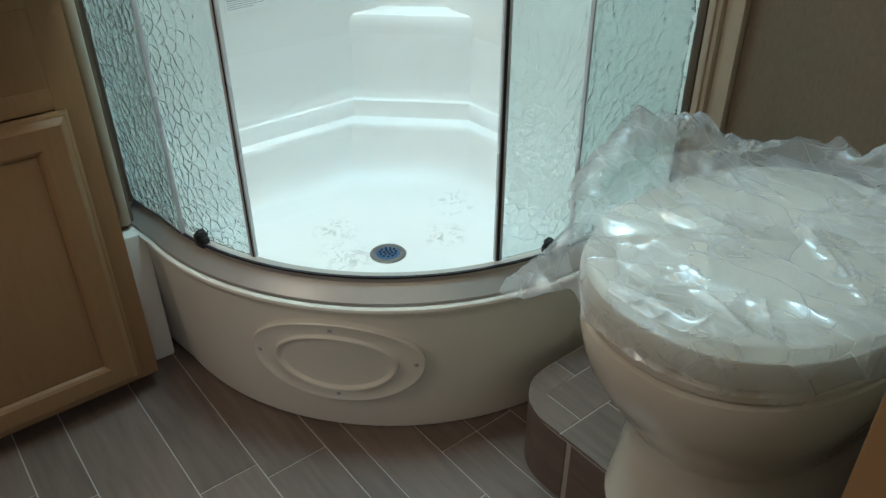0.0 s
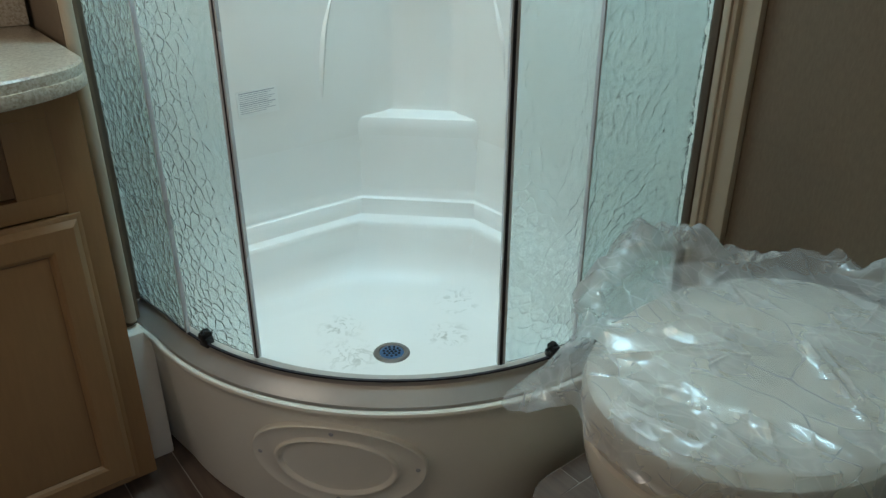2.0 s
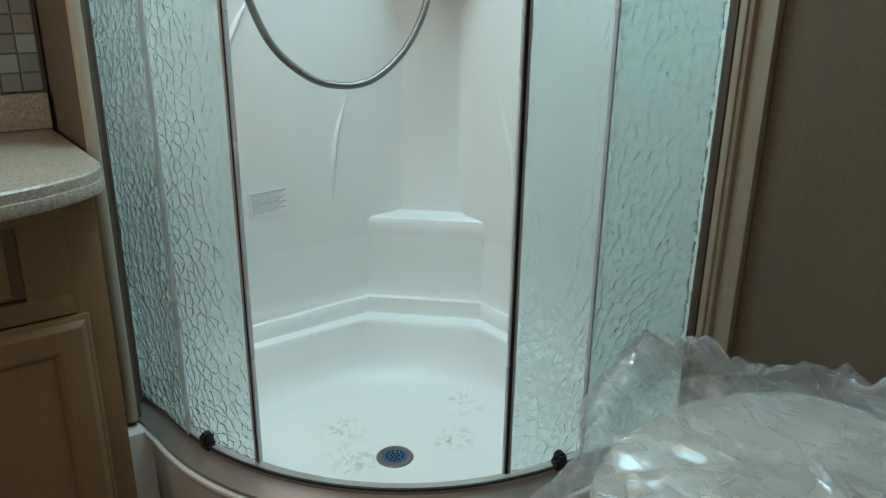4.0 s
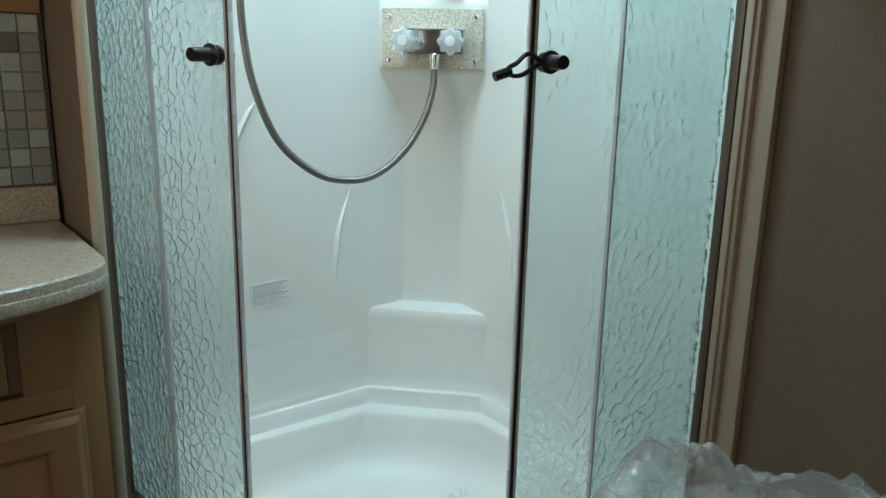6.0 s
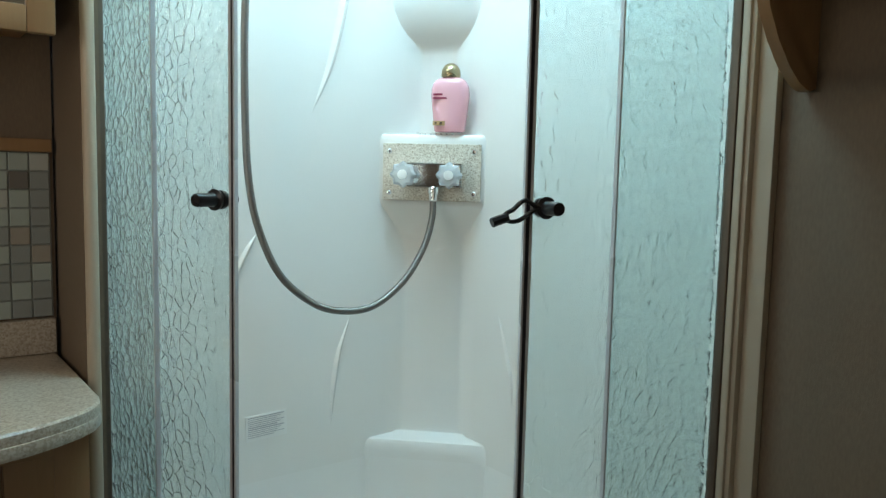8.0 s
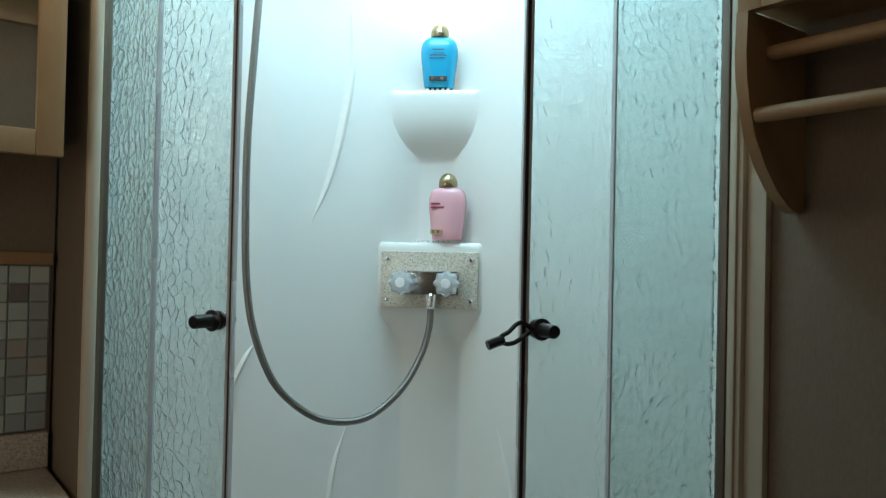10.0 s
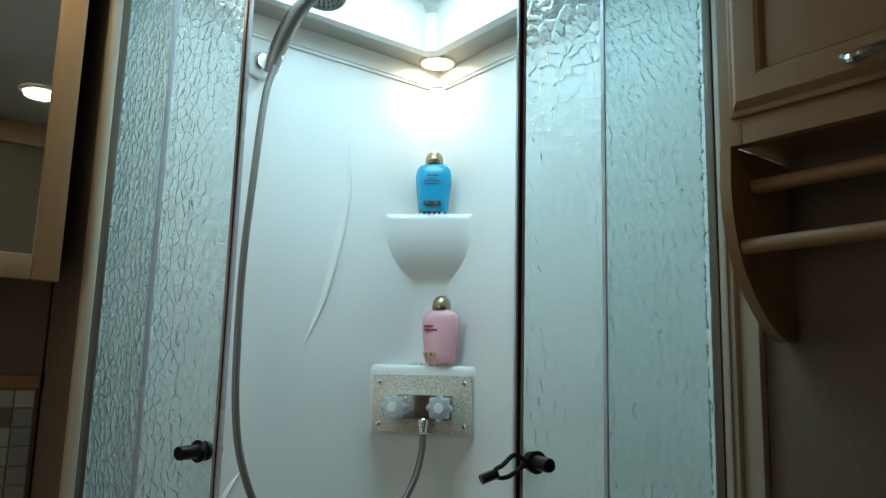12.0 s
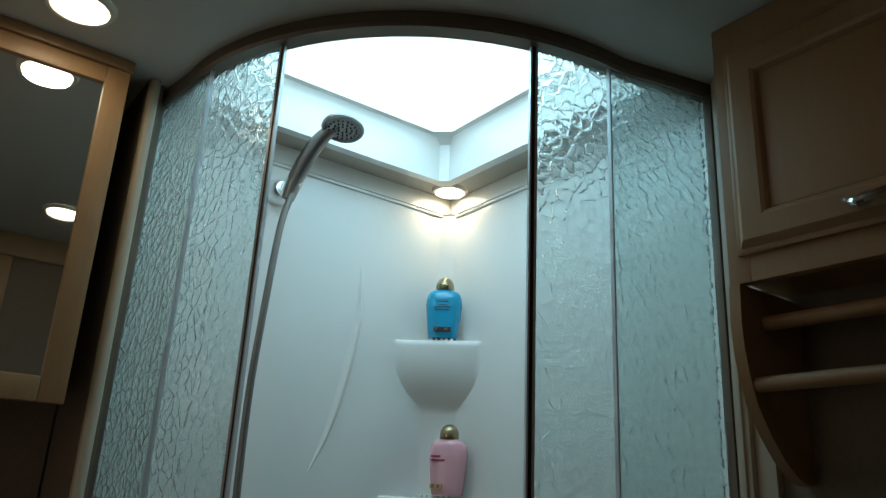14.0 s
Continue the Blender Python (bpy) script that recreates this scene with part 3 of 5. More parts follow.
def pan_inside():
    b = bmesh.new()
    rows = []
    spec = ((0.160, 0.120, 0.362, 0.2445, 0.2445), (0.125, 0.092, 0.332, 0.249, 0.2485), (0.098, 0.072, 0.306, 0.261, 0.259), (0.076, 0.058, 0.281, 0.284, 0.278), (0.060, 0.050, 0.263, 0.318, 0.298),
            (0.050, 0.044, 0.250, 0.370, 0.325), (0.0475, 0.040, 0.2475, 0.379, 0.330), (0.044, 0.030, 0.244, 0.3845, 0.333), (0.032, 0.020, 0.232, 0.3870, 0.333), (0.026, 0.012, 0.226, 0.390, 0.333), (0.0235, 0.006, 0.2235, 0.396, 0.333), (0.0200, 0.002, 0.220, 0.4270, 0.333), (0.0180, 0.001, 0.2180, 0.4292, 0.333), (0.0150, 0.0, 0.215, 0.4305, 0.333), (0.0132, -0.002, 0.2135, 0.4335, 0.333), (0.0085, -0.003, 0.2095, 0.458, 0.333), (0.0040, -0.004, 0.2062, 0.505, 0.333), (0.0008, -0.005, 0.2038, 0.585, 0.333))
    for w, f, c, zb, zf in spec:
        pts = inner_outline(w, f, c)
        n = len(pts)
        row = []
        for i, (x, y) in enumerate(pts):
            wall = i == 0 or i >= n - 3
            row.append(b.verts.new((x, y, zb if wall else zf)))
        rows.append(row)
    ring_faces(b, rows)
    d = [b.verts.new((-0.396 + 0.05 * math.cos(a), -0.401 + 0.05 * math.sin(a), 0.240)) for a in [2 * math.pi * i / 24 for i in range(24)]]
    # floor: the ring round the drain joined to the outer ring by nearest bearing
    res = bmesh.ops.bridge_loops(b, edges=[e for e in b.edges if e.is_boundary and all(v in rows[0] for v in e.verts)] + [b.edges.new((d[i], d[(i + 1) % 24])) for i in range(24)])
    b.faces.new(d)
    return b


at0(part("basin", pan_inside(), BASIN, shower_pan, "glossy white moulded shower floor with a ledge", smooth=40))
at0(part("apron", sweep_front([(0.0, 0.316), (0.018, 0.3175), (0.029, 0.3185), (0.0325, 0.3160), (0.0335, 0.311), (0.031, 0.305), (0.025, 0.299), (0.0215, 0.290), (0.021, 0.28), (-0.0035, 0.004), (-0.03, 0.004)], n=64), APRON, shower_pan, "smooth off-white curved apron panel"))


at0(part("end_block", box(-0.860, -0.800, -0.128, -0.0865, 0.0, 0.318, 0.006), APRON, shower_pan, "flat off-white end of the pan"))


def on_apron(s, z, d):
    """A point of the tapering apron: s metres to the right along it from the middle of the oval cover."""
    r = R + 0.021 - 0.0245 * (0.28 - z) / 0.276 + d
    a = radians(222.2) + s / (R + 0.012)
    return Vector((CX + r * math.cos(a), CY + r * math.sin(a), z))


COVER_Z = 0.1845


def oval_cover():
    b = bmesh.new()
    rows = []
    for k, d in ((1.0, -0.001), (0.999, 0.008), (0.99, 0.0125), (0.97, 0.0145), (0.94, 0.0135), (0.90, 0.0115), (0.72, 0.0115), (0.70, 0.0128), (0.685, 0.0165), (0.665, 0.0180), (0.645, 0.0165), (0.63, 0.0105), (0.615, 0.0085), (0.3, 0.0085), (0.01, 0.0085)):
        row = []
        for i in range(72):
            t = 2 * math.pi * i / 72
            row.append(b.verts.new(on_apron(0.168 * k * math.cos(t), COVER_Z + 0.0985 * k * math.sin(t), d)))
        rows.append(row)
    ring_faces(b, rows)
    b.faces.new(rows[-1])
    return b


cover = at0(part("access_cover", oval_cover(), APRON, shower_pan, "raised oval access cover"))
for s, dz in ((0, 0.081), (-0.149, 0.0), (0.149, 0.0), (0, -0.081)):
    b = lathe([(0.0, 0.0012), (0.0028, 0.0012), (0.0042, 0.0004), (0.0045, -0.0005), (0.0, -0.002)], 12)
    p0, p1 = on_apron(s, COVER_Z + dz, 0.0118), on_apron(s, COVER_Z + dz, 0.03)
    moved(b, Matrix.Translation(p0) @ (p1 - p0).to_track_quat("Z", "Y").to_matrix().to_4x4())
    part("screw", b, GREY_INK, cover)

drain = thing("shower_drain", "round blue plastic shower drain strainer with holes", "drain", at=(-0.396, -0.401, 0.240))
part("flange", lathe([(0.0255, 0.001), (0.028, 0.0035), (0.035, 0.0035), (0.038, 0.0012), (0.039, 0.0)], 36), NICKEL, drain, "grey metal flange ring")
grate = part("strainer", lathe([(0.0, 0.0032), (0.022, 0.0028), (0.0265, 0.001)], 32), DRAIN, drain)
for r, n in ((0.0, 1), (0.0085, 6), (0.0170, 11)):
    for i in range(n):
        a = 2 * math.pi * i / n + r * 40
        h = part("hole", lathe([(0.0, 0.0046), (0.0026, 0.0046), (0.003, 0.0034)], 10), DRAIN_HOLE, grate)
        h.location = (r * math.cos(a), r * math.sin(a), 0)

surround = thing("shower_surround", "glossy white moulded shower wall surround with corner shelves", "shower wall", at=(0, 0, 0.43))


def surround_shell():
    b = bmesh.new()
    spec = [(0.432, 0.203), (0.440, 0.2035), (0.60, 0.2035), (0.618, 0.201), (0.6265, 0.194), (0.629, 0.184), (0.630, 0.125), (0.633, 0.112), (0.645, 0.106), (0.80, 0.104),
            (1.06, 0.104), (1.09, 0.107), (1.12, 0.117), (1.15, 0.134), (1.175, 0.154), (1.188, 0.165), (1.196, 0.170), (1.205, 0.172), (1.340, 0.172), (1.350, 0.169), (1.3555, 0.163),
            (1.357, 0.150), (1.358, 0.074), (1.362, 0.066), (1.375, 0.063), (1.548, 0.062), (1.562, 0.066), (1.575, 0.078), (1.591, 0.100), (1.614, 0.121), (1.640, 0.136), (1.67, 0.146), (1.705, 0.149),
            (1.714, 0.148), (1.7195, 0.143), (1.721, 0.134), (1.7215, 0.045), (1.725, 0.036), (1.735, 0.033), (1.9, 0.032), (2.068, 0.032), (2.074, 0.034), (2.0755, 0.040)]
    rows = []
    for z, c in spec:
        out = 0.010 if z > 2.075 else 0.0
        pts = [(END_L[0] - 0.006, -out), (-0.5, -out), (-c - 0.05, -out), (-c - 0.004, -out)]
        k = c * 0.06
        pts += [(-c + k, -k - out * 0.3), (-0.75 * c, -0.25 * c), (-0.5 * c, -0.5 * c), (-0.25 * c, -0.75 * c), (-k - out * 0.3, -c + k)]
        pts += [(-out, -c - 0.004), (-out, -c - 0.05), (-out, -0.5), (-out, END_R[1] - 0.006)]
        rows.append([b.verts.new((x, y, z)) for x, y in pts])
    ring_faces(b, rows, close=False)
    return b


at0(part("wall_panel", surround_shell(), ACRYLIC, surround, smooth=35))
# ribs on both shelves, and the top lip
for z, cc, n in ((1.3575, 0.154, 7), (1.721, 0.137, 6)):
    for i in range(n):
        u = (i - (n - 1) / 2) * 0.0125
        m = Vector((-cc / 2, -cc / 2, z)) + Vector((1, -1, 0)).normalized() * u
        inw = Vector((1, 1, 0)).normalized()
        at0(part("shelf_rib", tube([m - inw * 0.004, m + inw * 0.02, m + inw * 0.045], 0.0042, 8), ACRYLIC, surround))
lip = bmesh.new()
box(-0.80, -0.0065, -0.006, 0.011, 2.068, 2.078, 0.002, lip)
box(-0.006, 0.011, -0.80, 0.0, 2.068, 2.078, 0.002, lip)
strip = bmesh.new()
box(-0.80, -0.003, -0.003, 0.0115, 2.0785, CEIL - 0.0015, 0.0, strip)
box(-0.0025, 0.0115, -0.80, -0.0035, 2.0785, CEIL - 0.0015, 0.0, strip)
at0(part("upper_strip", strip, ACRYLIC, surround, "plain white strip above the walls"))
at0(part("top_lip", lip, ACRYLIC, surround))


def crease(points, axis, width):
    """A slim raised crescent moulded into a wall panel."""
    pts = spline([(p, 0.0, z) if axis == "y" else (0.0, p, z) for p, z in points], 10)
    b = bmesh.new()
    n = len(pts)
    rows = []
    for i, p in enumerate(pts):
        w = width * math.sin(math.pi * (0.04 + 0.92 * i / (n - 1))) ** 0.8
        d = 0.8 * width * math.sin(math.pi * (0.02 + 0.96 * i / (n - 1)))
        side = Vector((1, 0, 0.25)) if axis == "y" else Vector((0, -1, 0.25))
        off = Vector((0, -1, 0)) if axis == "y" else Vector((-1, 0, 0))
        rows.append([b.verts.new(p - side * w + off * -0.001), b.verts.new(p - side * w * 0.1 + off * d), b.verts.new(p + side * w * 0.5 + off * d * 0.6), b.verts.new(p + side * w + off * -0.001)])
    ring_faces(b, rows, close=False)
    return b


for pts, ax, wd in (([(-0.262, 1.88), (-0.258, 1.758), (-0.279, 1.62), (-0.312, 1.49), (-0.353, 1.393)], "y", 0.013),
                ([(-0.252, 0.93), (-0.281, 0.848), (-0.295, 0.76), (-0.300, 0.68)], "y", 0.009),
                ([(-0.480, 1.13), (-0.500, 1.10), (-0.529, 1.042), (-0.555, 0.97)], "y", 0.010),
                ([(-0.236, 0.945), (-0.262, 0.878), (-0.284, 0.810), (-0.292, 0.74)], "x", 0.007)):
    at0(part("crease", crease(pts, ax, wd), ACRYLIC, surround, smooth=60))

# printed care label on the wall
care = thing("care_label", "white paper care label with fine print on the shower wall", "label", at=(-0.459, -0.0012, 0.707))
lab = part("paper", box(-0.048, 0.048, -0.0008, 0.0008, -0.028, 0.028), PAPER, care)
for i in range(11):
    w = 0.042 - (0.012 if i == 10 else 0.004 * (i % 3))
    th = 0.0010 if i in (0, 5, 6) else 0.0006
    z = 0.0235 - i * 0.0043
    part("text_bar", box(-0.043, -0.043 + 2 * w, -0.0012, -0.0007, z - th, z + th), GREY_INK, care)
care.rotation_euler = (0, radians(-2), 0)

# ---- enclosure ----
enclosure = thing("shower_enclosure", "curved sliding shower enclosure with pebbled green glass, doors open", "shower door", at=(-0.6, -0.6, 0.33))
at0(part("bottom_rail", sweep_front([(-0.040, 0.3325), (-0.040, 0.348), (-0.034, 0.352), (-0.020, 0.352), (-0.018, 0.360), (-0.006, 0.361), (-0.004, 0.350), (0.006, 0.342), (0.016, 0.332), (0.024, 0.325), (0.0255, 0.3195), (-0.02, 0.3195)], n=64), RAIL, enclosure, "satin champagne curved bottom rail"))
at0(part("seal", sweep_front([(-0.0060, 0.3605), (-0.0005, 0.3605), (-0.0005, 0.3635), (-0.0060, 0.3635)], n=64), SEAL, enclosure, "thin dark rubber seal"))
HEAD = 2.098
at0(part("header", sweep_front([(-0.028, HEAD), (0.004, HEAD), (0.009, HEAD + 0.005), (0.009, CEIL - 0.001), (-0.028, CEIL - 0.001)], n=64), BRONZE, enclosure, "dark bronze curved header rail"))
for (x0, x1, y0, y1) in ((-0.812, -0.794, -0.070, -0.030), (-0.020, -0.0005, -0.8155, -0.8005)):
    at0(part("wall_jamb", box(x0, x1, y0, y1, 0.362, HEAD, 0.003), BRONZE, enclosure, "dark bronze wall jamb"))


def pane(d, pts, z0, z1, thick=0.005):
    b = bmesh.new()
    rows = []
    for off, z in ((0, z0), (thick, z0), (thick, z1), (0, z1)):
        rows.append([b.verts.new((x, y, z)) for x, y in pts(d - off)])
    rows.append(rows[0])
    ring_faces(b, rows, close=False)
    b.faces.new([r[0] for r in rows[:-1]])
    b.faces.new([r[-1] for r in rows[:-1]])
    return b


def fixed_left(d):
    return [(END_L[0] - d + 0.002, -0.045)] + front(d, 181, 189.5, 8)


def fixed_right(d):
    return front(d, 266.4, 269, 5) + [(END_R[0] - 0.010, END_R[1] - d + 0.003)]


def glass_part(name, bm, parent, label=""):
    ob = at0(part(name, bm, GLASS, parent, label, smooth=50))
    # only the outer face carries the relief
    ob.data.materials.append(GLASS_PLAIN)
    for p in ob.data.polygons:
        c = p.center
        out = Vector((c.x - CX, c.y - CY, 0)).dot(p.normal)
        p.material_index = 0 if out > 0.3 else 1
    ob.visible_shadow = False
    return ob


A_L, A_R = 207.0, 251.6
for nm, f, edge in (("fixed_panel", fixed_left, 189.5), ("fixed_panel", fixed_right, 266.4)):
    glass_part(nm, pane(-0.002, f, 0.362, HEAD), enclosure, "fixed pebbled glass panel")
    at0(part("edge_strip", sweep_front([(-0.0075, 0.362), (0.0, 0.362), (0.0, HEAD), (-0.0075, HEAD)], True, edge - 0.14, edge + 0.18, 2), ALU, enclosure, "narrow grey edge strip"))
def door_left(d):
    return [(END_L[0] - d + 0.002, -0.060)] + front(d, 181, A_L, 24)


def door_right(d):
    return front(d, A_R, 269, 20) + [(END_R[0] - 0.006, END_R[1] - d + 0.003)]


for nm, f, edge in (("sliding_door", door_left, A_L), ("sliding_door", door_right, A_R)):
    d = glass_part(nm, pane(-0.016, f, 0.366, HEAD + 0.01), enclosure, "open curved sliding pebbled glass door")
    s = -1 if edge == A_L else 1
    wide = 0.13 if edge == A_L else 0.27
    part("seal_strip", sweep_front([(-0.0225, 0.366), (-0.0125, 0.366), (-0.0125, HEAD), (-0.0225, HEAD)], True, edge - wide, edge + wide, 2), SEAL, d, "dark door edge seal")
    part("edge_profile", sweep_front([(-0.0225, 0.366), (-0.0120, 0.366), (-0.0120, HEAD), (-0.0225, HEAD)], True, edge + s * (wide + 0.02), edge + s * (wide + 0.45), 2), ALU, d, "pale grey door edge profile")
    part("edge_bead", sweep_front([(-0.021, 0.366), (-0.013, 0.366), (-0.013, HEAD), (-0.021, HEAD)], True, edge - s * (wide + 0.02), edge - s * (wide + 0.30), 2), ALU, d, "pale grey bead")


def radial(a, d, z):
    return Vector((CX + (R + d) * math.cos(radians(a)), CY + (R + d) * math.sin(radians(a)), z))


def roller(a):
    """A black bottom roller bracket of a sliding door."""
    t = thing("door_roller", "black plastic bottom guide bracket of the sliding door", "door guide", "door guides", at=radial(a, -0.008, 0.353))
    b = box(-0.012, 0.012, -0.008, 0.010, 0.0, 0.020, 0.003)
    box(-0.007, 0.007, -0.012, 0.012, 0.014, 0.030, 0.003, b)
    moved(b, pose(0, 0, 0, 0, 0, a + 90))
    part("bracket", b, BLACK, t)
    k = lathe([(0.0, -0.006), (0.007, -0.006), (0.008, 0), (0.007, 0.006), (0, 0.006)], 14)
    moved(k, pose(0, 0, 0.028, 0, 0, a) @ pose(0, 0, 0, 0, 90, 0))
    part("wheel", k, BLACK, t)


roller(194.7)
roller(262.0)


def knob(a, strap, door):
    """A black turned knob through the glass door."""
    o = radial(a, -0.014, 1.217)
    b = lathe([(0.0, -0.036), (0.011, -0.036), (0.0125, -0.034), (0.0125, -0.008), (0.018, -0.006), (0.018, 0.004), (0.013, 0.007), (0.019, 0.010), (0.020, 0.016), (0.013, 0.019), (0.0125, 0.022), (0.0125, 0.058), (0.011, 0.061), (0.0, 0.061)], 24)
    moved(b, Matrix.Translation(o) @ pose(0, 0, 0, 0, 0, a) @ pose(0, 0, 0, 0, 90, 0) @ Matrix.Scale(0.82, 4))
    part("knob", b, BLACK, door, "black plastic through-glass knob")
    if strap:
        side = Vector((-math.sin(radians(a)), math.cos(radians(a)), 0))
        o = o + Vector((math.cos(radians(a)), math.sin(radians(a)), 0)) * 0.012
        loop = [o + (side * s + Vector((0, 0, z))) * 0.86 for s, z in ((-0.008, 0.0), (-0.022, 0.004), (-0.036, 0.012), (-0.047, 0.010), (-0.062, -0.003), (-0.076, -0.011), (-0.070, -0.022), (-0.054, -0.022), (-0.040, -0.015), (-0.026, -0.006), (-0.008, 0.0))]
        part("strap", tube(spline(loop, 6), 0.0034, 8), BLACK, door, "black rubber strap loop")
        tab = [o + (side * s + Vector((0, 0, z))) * 0.86 for s, z in ((-0.072, -0.016), (-0.086, -0.020), (-0.100, -0.025))]
        part("strap_tab", tube(spline(tab, 5), 0.0072, 8), BLACK, door)


DOORS = [o for o in enclosure.children if o.name.startswith("sliding_door")]
knob(204.6, False, DOORS[0])
knob(253.9, True, DOORS[1])

# ---- faucet ----
DIAG = Vector((-1, -1, 0)).normalized()
faucet = thing("shower_faucet", "chrome two-knob shower faucet on a speckled plate", "faucet", at=(-0.0865, -0.0865, 1.268))
faucet.rotation_euler = (0, 0, radians(-45))
# local axes: x along the plate to the right, -y outward
plate = part("plate", box(-0.115, 0.115, -0.012, -0.001, -0.066, 0.066, 0.003), PLATE, faucet, "speckled beige mounting plate")
for sx in (-0.099, 0.099):
    for sz in (-0.048, 0.048):
        k = part("screw", moved(lathe([(0, 0.004), (0.004, 0.0035), (0.0062, 0.001), (0.0062, 0), (0, 0)], 14), pose(sx, -0.012, sz, 90, 0, 0)), CHROME, plate)
part("body", box(-0.058, 0.074, -0.038, -0.012, -0.034, 0.022, 0.006), CHROME, faucet, "polished chrome faucet body")
for sx in (-0.057, 0.048):
    b = bmesh.new()
    prof = [(0.0, 0.0), (0.020, 0.0), (0.026, 0.006), (0.0305, 0.014), (0.0305, 0.024), (0.024, 0.032), (0.010, 0.036), (0.0, 0.037)]
    merge(b, lathe(prof, 32))
    for v in b.verts:
        r = math.hypot(v.co.x, v.co.y)
        if r > 0.015:
            k = 1 + 0.10 * math.cos(8 * math.atan2(v.co.y, v.co.x))
            v.co.x *= k
            v.co.y *= k
    moved(b, pose(sx, -0.038, -0.006, 90, 0, 0) @ Matrix.Scale(0.92, 4))
    kn = part("knob", b, CRYSTAL, faucet, "clear fluted acrylic knob")
    part("cap", moved(lathe([(0.0, 0.0), (0.011, 0.0), (0.010, 0.003), (0.0, 0.0035)], 20), pose(sx, -0.0715, -0.006, 90, 0, 0)), PAPER, kn)
part("outlet", moved(lathe([(0.0, -0.062), (0.0085, -0.062), (0.011, -0.058), (0.011, -0.045), (0.0135, -0.044), (0.0135, -0.030), (0.010, -0.026), (0.010, 0.0), (0, 0)], 20), pose(0.008, -0.026, -0.004, 0, 0, 0)), CHROME, faucet, "chrome hose outlet")

# hose and hand shower
hose = thing("shower_hose", "flexible ribbed metal shower hose hanging in a loop", "shower hose", at=(-0.34, -0.1, 0.968))
HOSE = spline([(-0.493, -0.064, 1.985), (-0.508, -0.058, 1.90), (-0.520, -0.052, 1.70), (-0.527, -0.050, 1.55), (-0.527, -0.050, 1.39), (-0.522, -0.052, 1.26), (-0.505, -0.058, 1.155), (-0.465, -0.070, 1.055), (-0.405, -0.085, 0.994),
               (-0.345, -0.102, 0.968), (-0.266, -0.118, 0.972), (-0.186, -0.120, 1.022), (-0.130, -0.118, 1.095), (-0.1040, -0.1135, 1.16), (-0.0992, -0.1105, 1.208)], 40)


def ribbed():
    # resample evenly, then alternate the radius for the ribs
    acc = [0.0]
    for a, c in zip(HOSE, HOSE[1:]):
        acc.append(acc[-1] + (c - a).length)
    total, out, k = acc[-1], [], 0
    n = int(total / 0.0016)
    for i in range(n + 1):
        s = total * i / n
        while k < len(acc) - 2 and acc[k + 1] < s:
            k += 1
        f = (s - acc[k]) / max(acc[k + 1] - acc[k], 1e-9)
        out.append(HOSE[k].lerp(HOSE[k + 1], f))
    return tube(out, lambda q: 0.0080 if round(q * n) % 3 else 0.0071, 10)


at0(part("hose", ribbed(), NICKEL, hose, smooth=80))
hand = thing("hand_shower", "brushed nickel hand shower head on a wall bracket", "shower head", at=(-0.500, 0.0, 2.004))
part("wall_bracket", moved(lathe([(0, 0), (0.031, 0), (0.031, 0.006), (0.024, 0.024), (0.018, 0.034), (0.0, 0.034)], 28), pose(0, 0, 0, 90, 0, 0)), CHROME, hand, "chrome wall bracket")
part("holder", moved(lathe([(0, -0.024), (0.016, -0.024), (0.019, -0.01), (0.020, 0.018), (0.017, 0.024), (0, 0.024)], 24), pose(0.010, -0.050, 0.0, 38, 10, 0)), CHROME, hand)
grip_line = spline([(0.004, -0.052, -0.030), (0.012, -0.066, 0.020), (0.024, -0.096, 0.072), (0.036, -0.124, 0.106), (0.050, -0.152, 0.126)], 8)
part("handle", tube(grip_line, lambda q: 0.0145 + 0.0045 * math.sin(math.pi * min(1, q * 1.1)), 18), NICKEL, hand, "brushed nickel tapered handle")
face = lathe([(0.0, 0.016), (0.020, 0.014), (0.036, 0.008), (0.046, 0.0), (0.048, -0.007), (0.045, -0.012), (0.040, -0.012), (0.038, -0.0095), (0.0, -0.0095)], 36)
hm = pose(0.062, -0.172, 0.126, -8, 8, 0)
head = part("head", moved(face, hm), NICKEL, hand, "round brushed nickel spray head")
for r, n in ((0.010, 6), (0.020, 12), (0.031, 18)):
    for i in range(n):
        a = 2 * math.pi * i / n
        part("nozzle", moved(lathe([(0.0, -0.0125), (0.0017, -0.0122), (0.002, -0.0095)], 8), hm @ pose(r * math.cos(a), r * math.sin(a), 0)), BLACK, head)


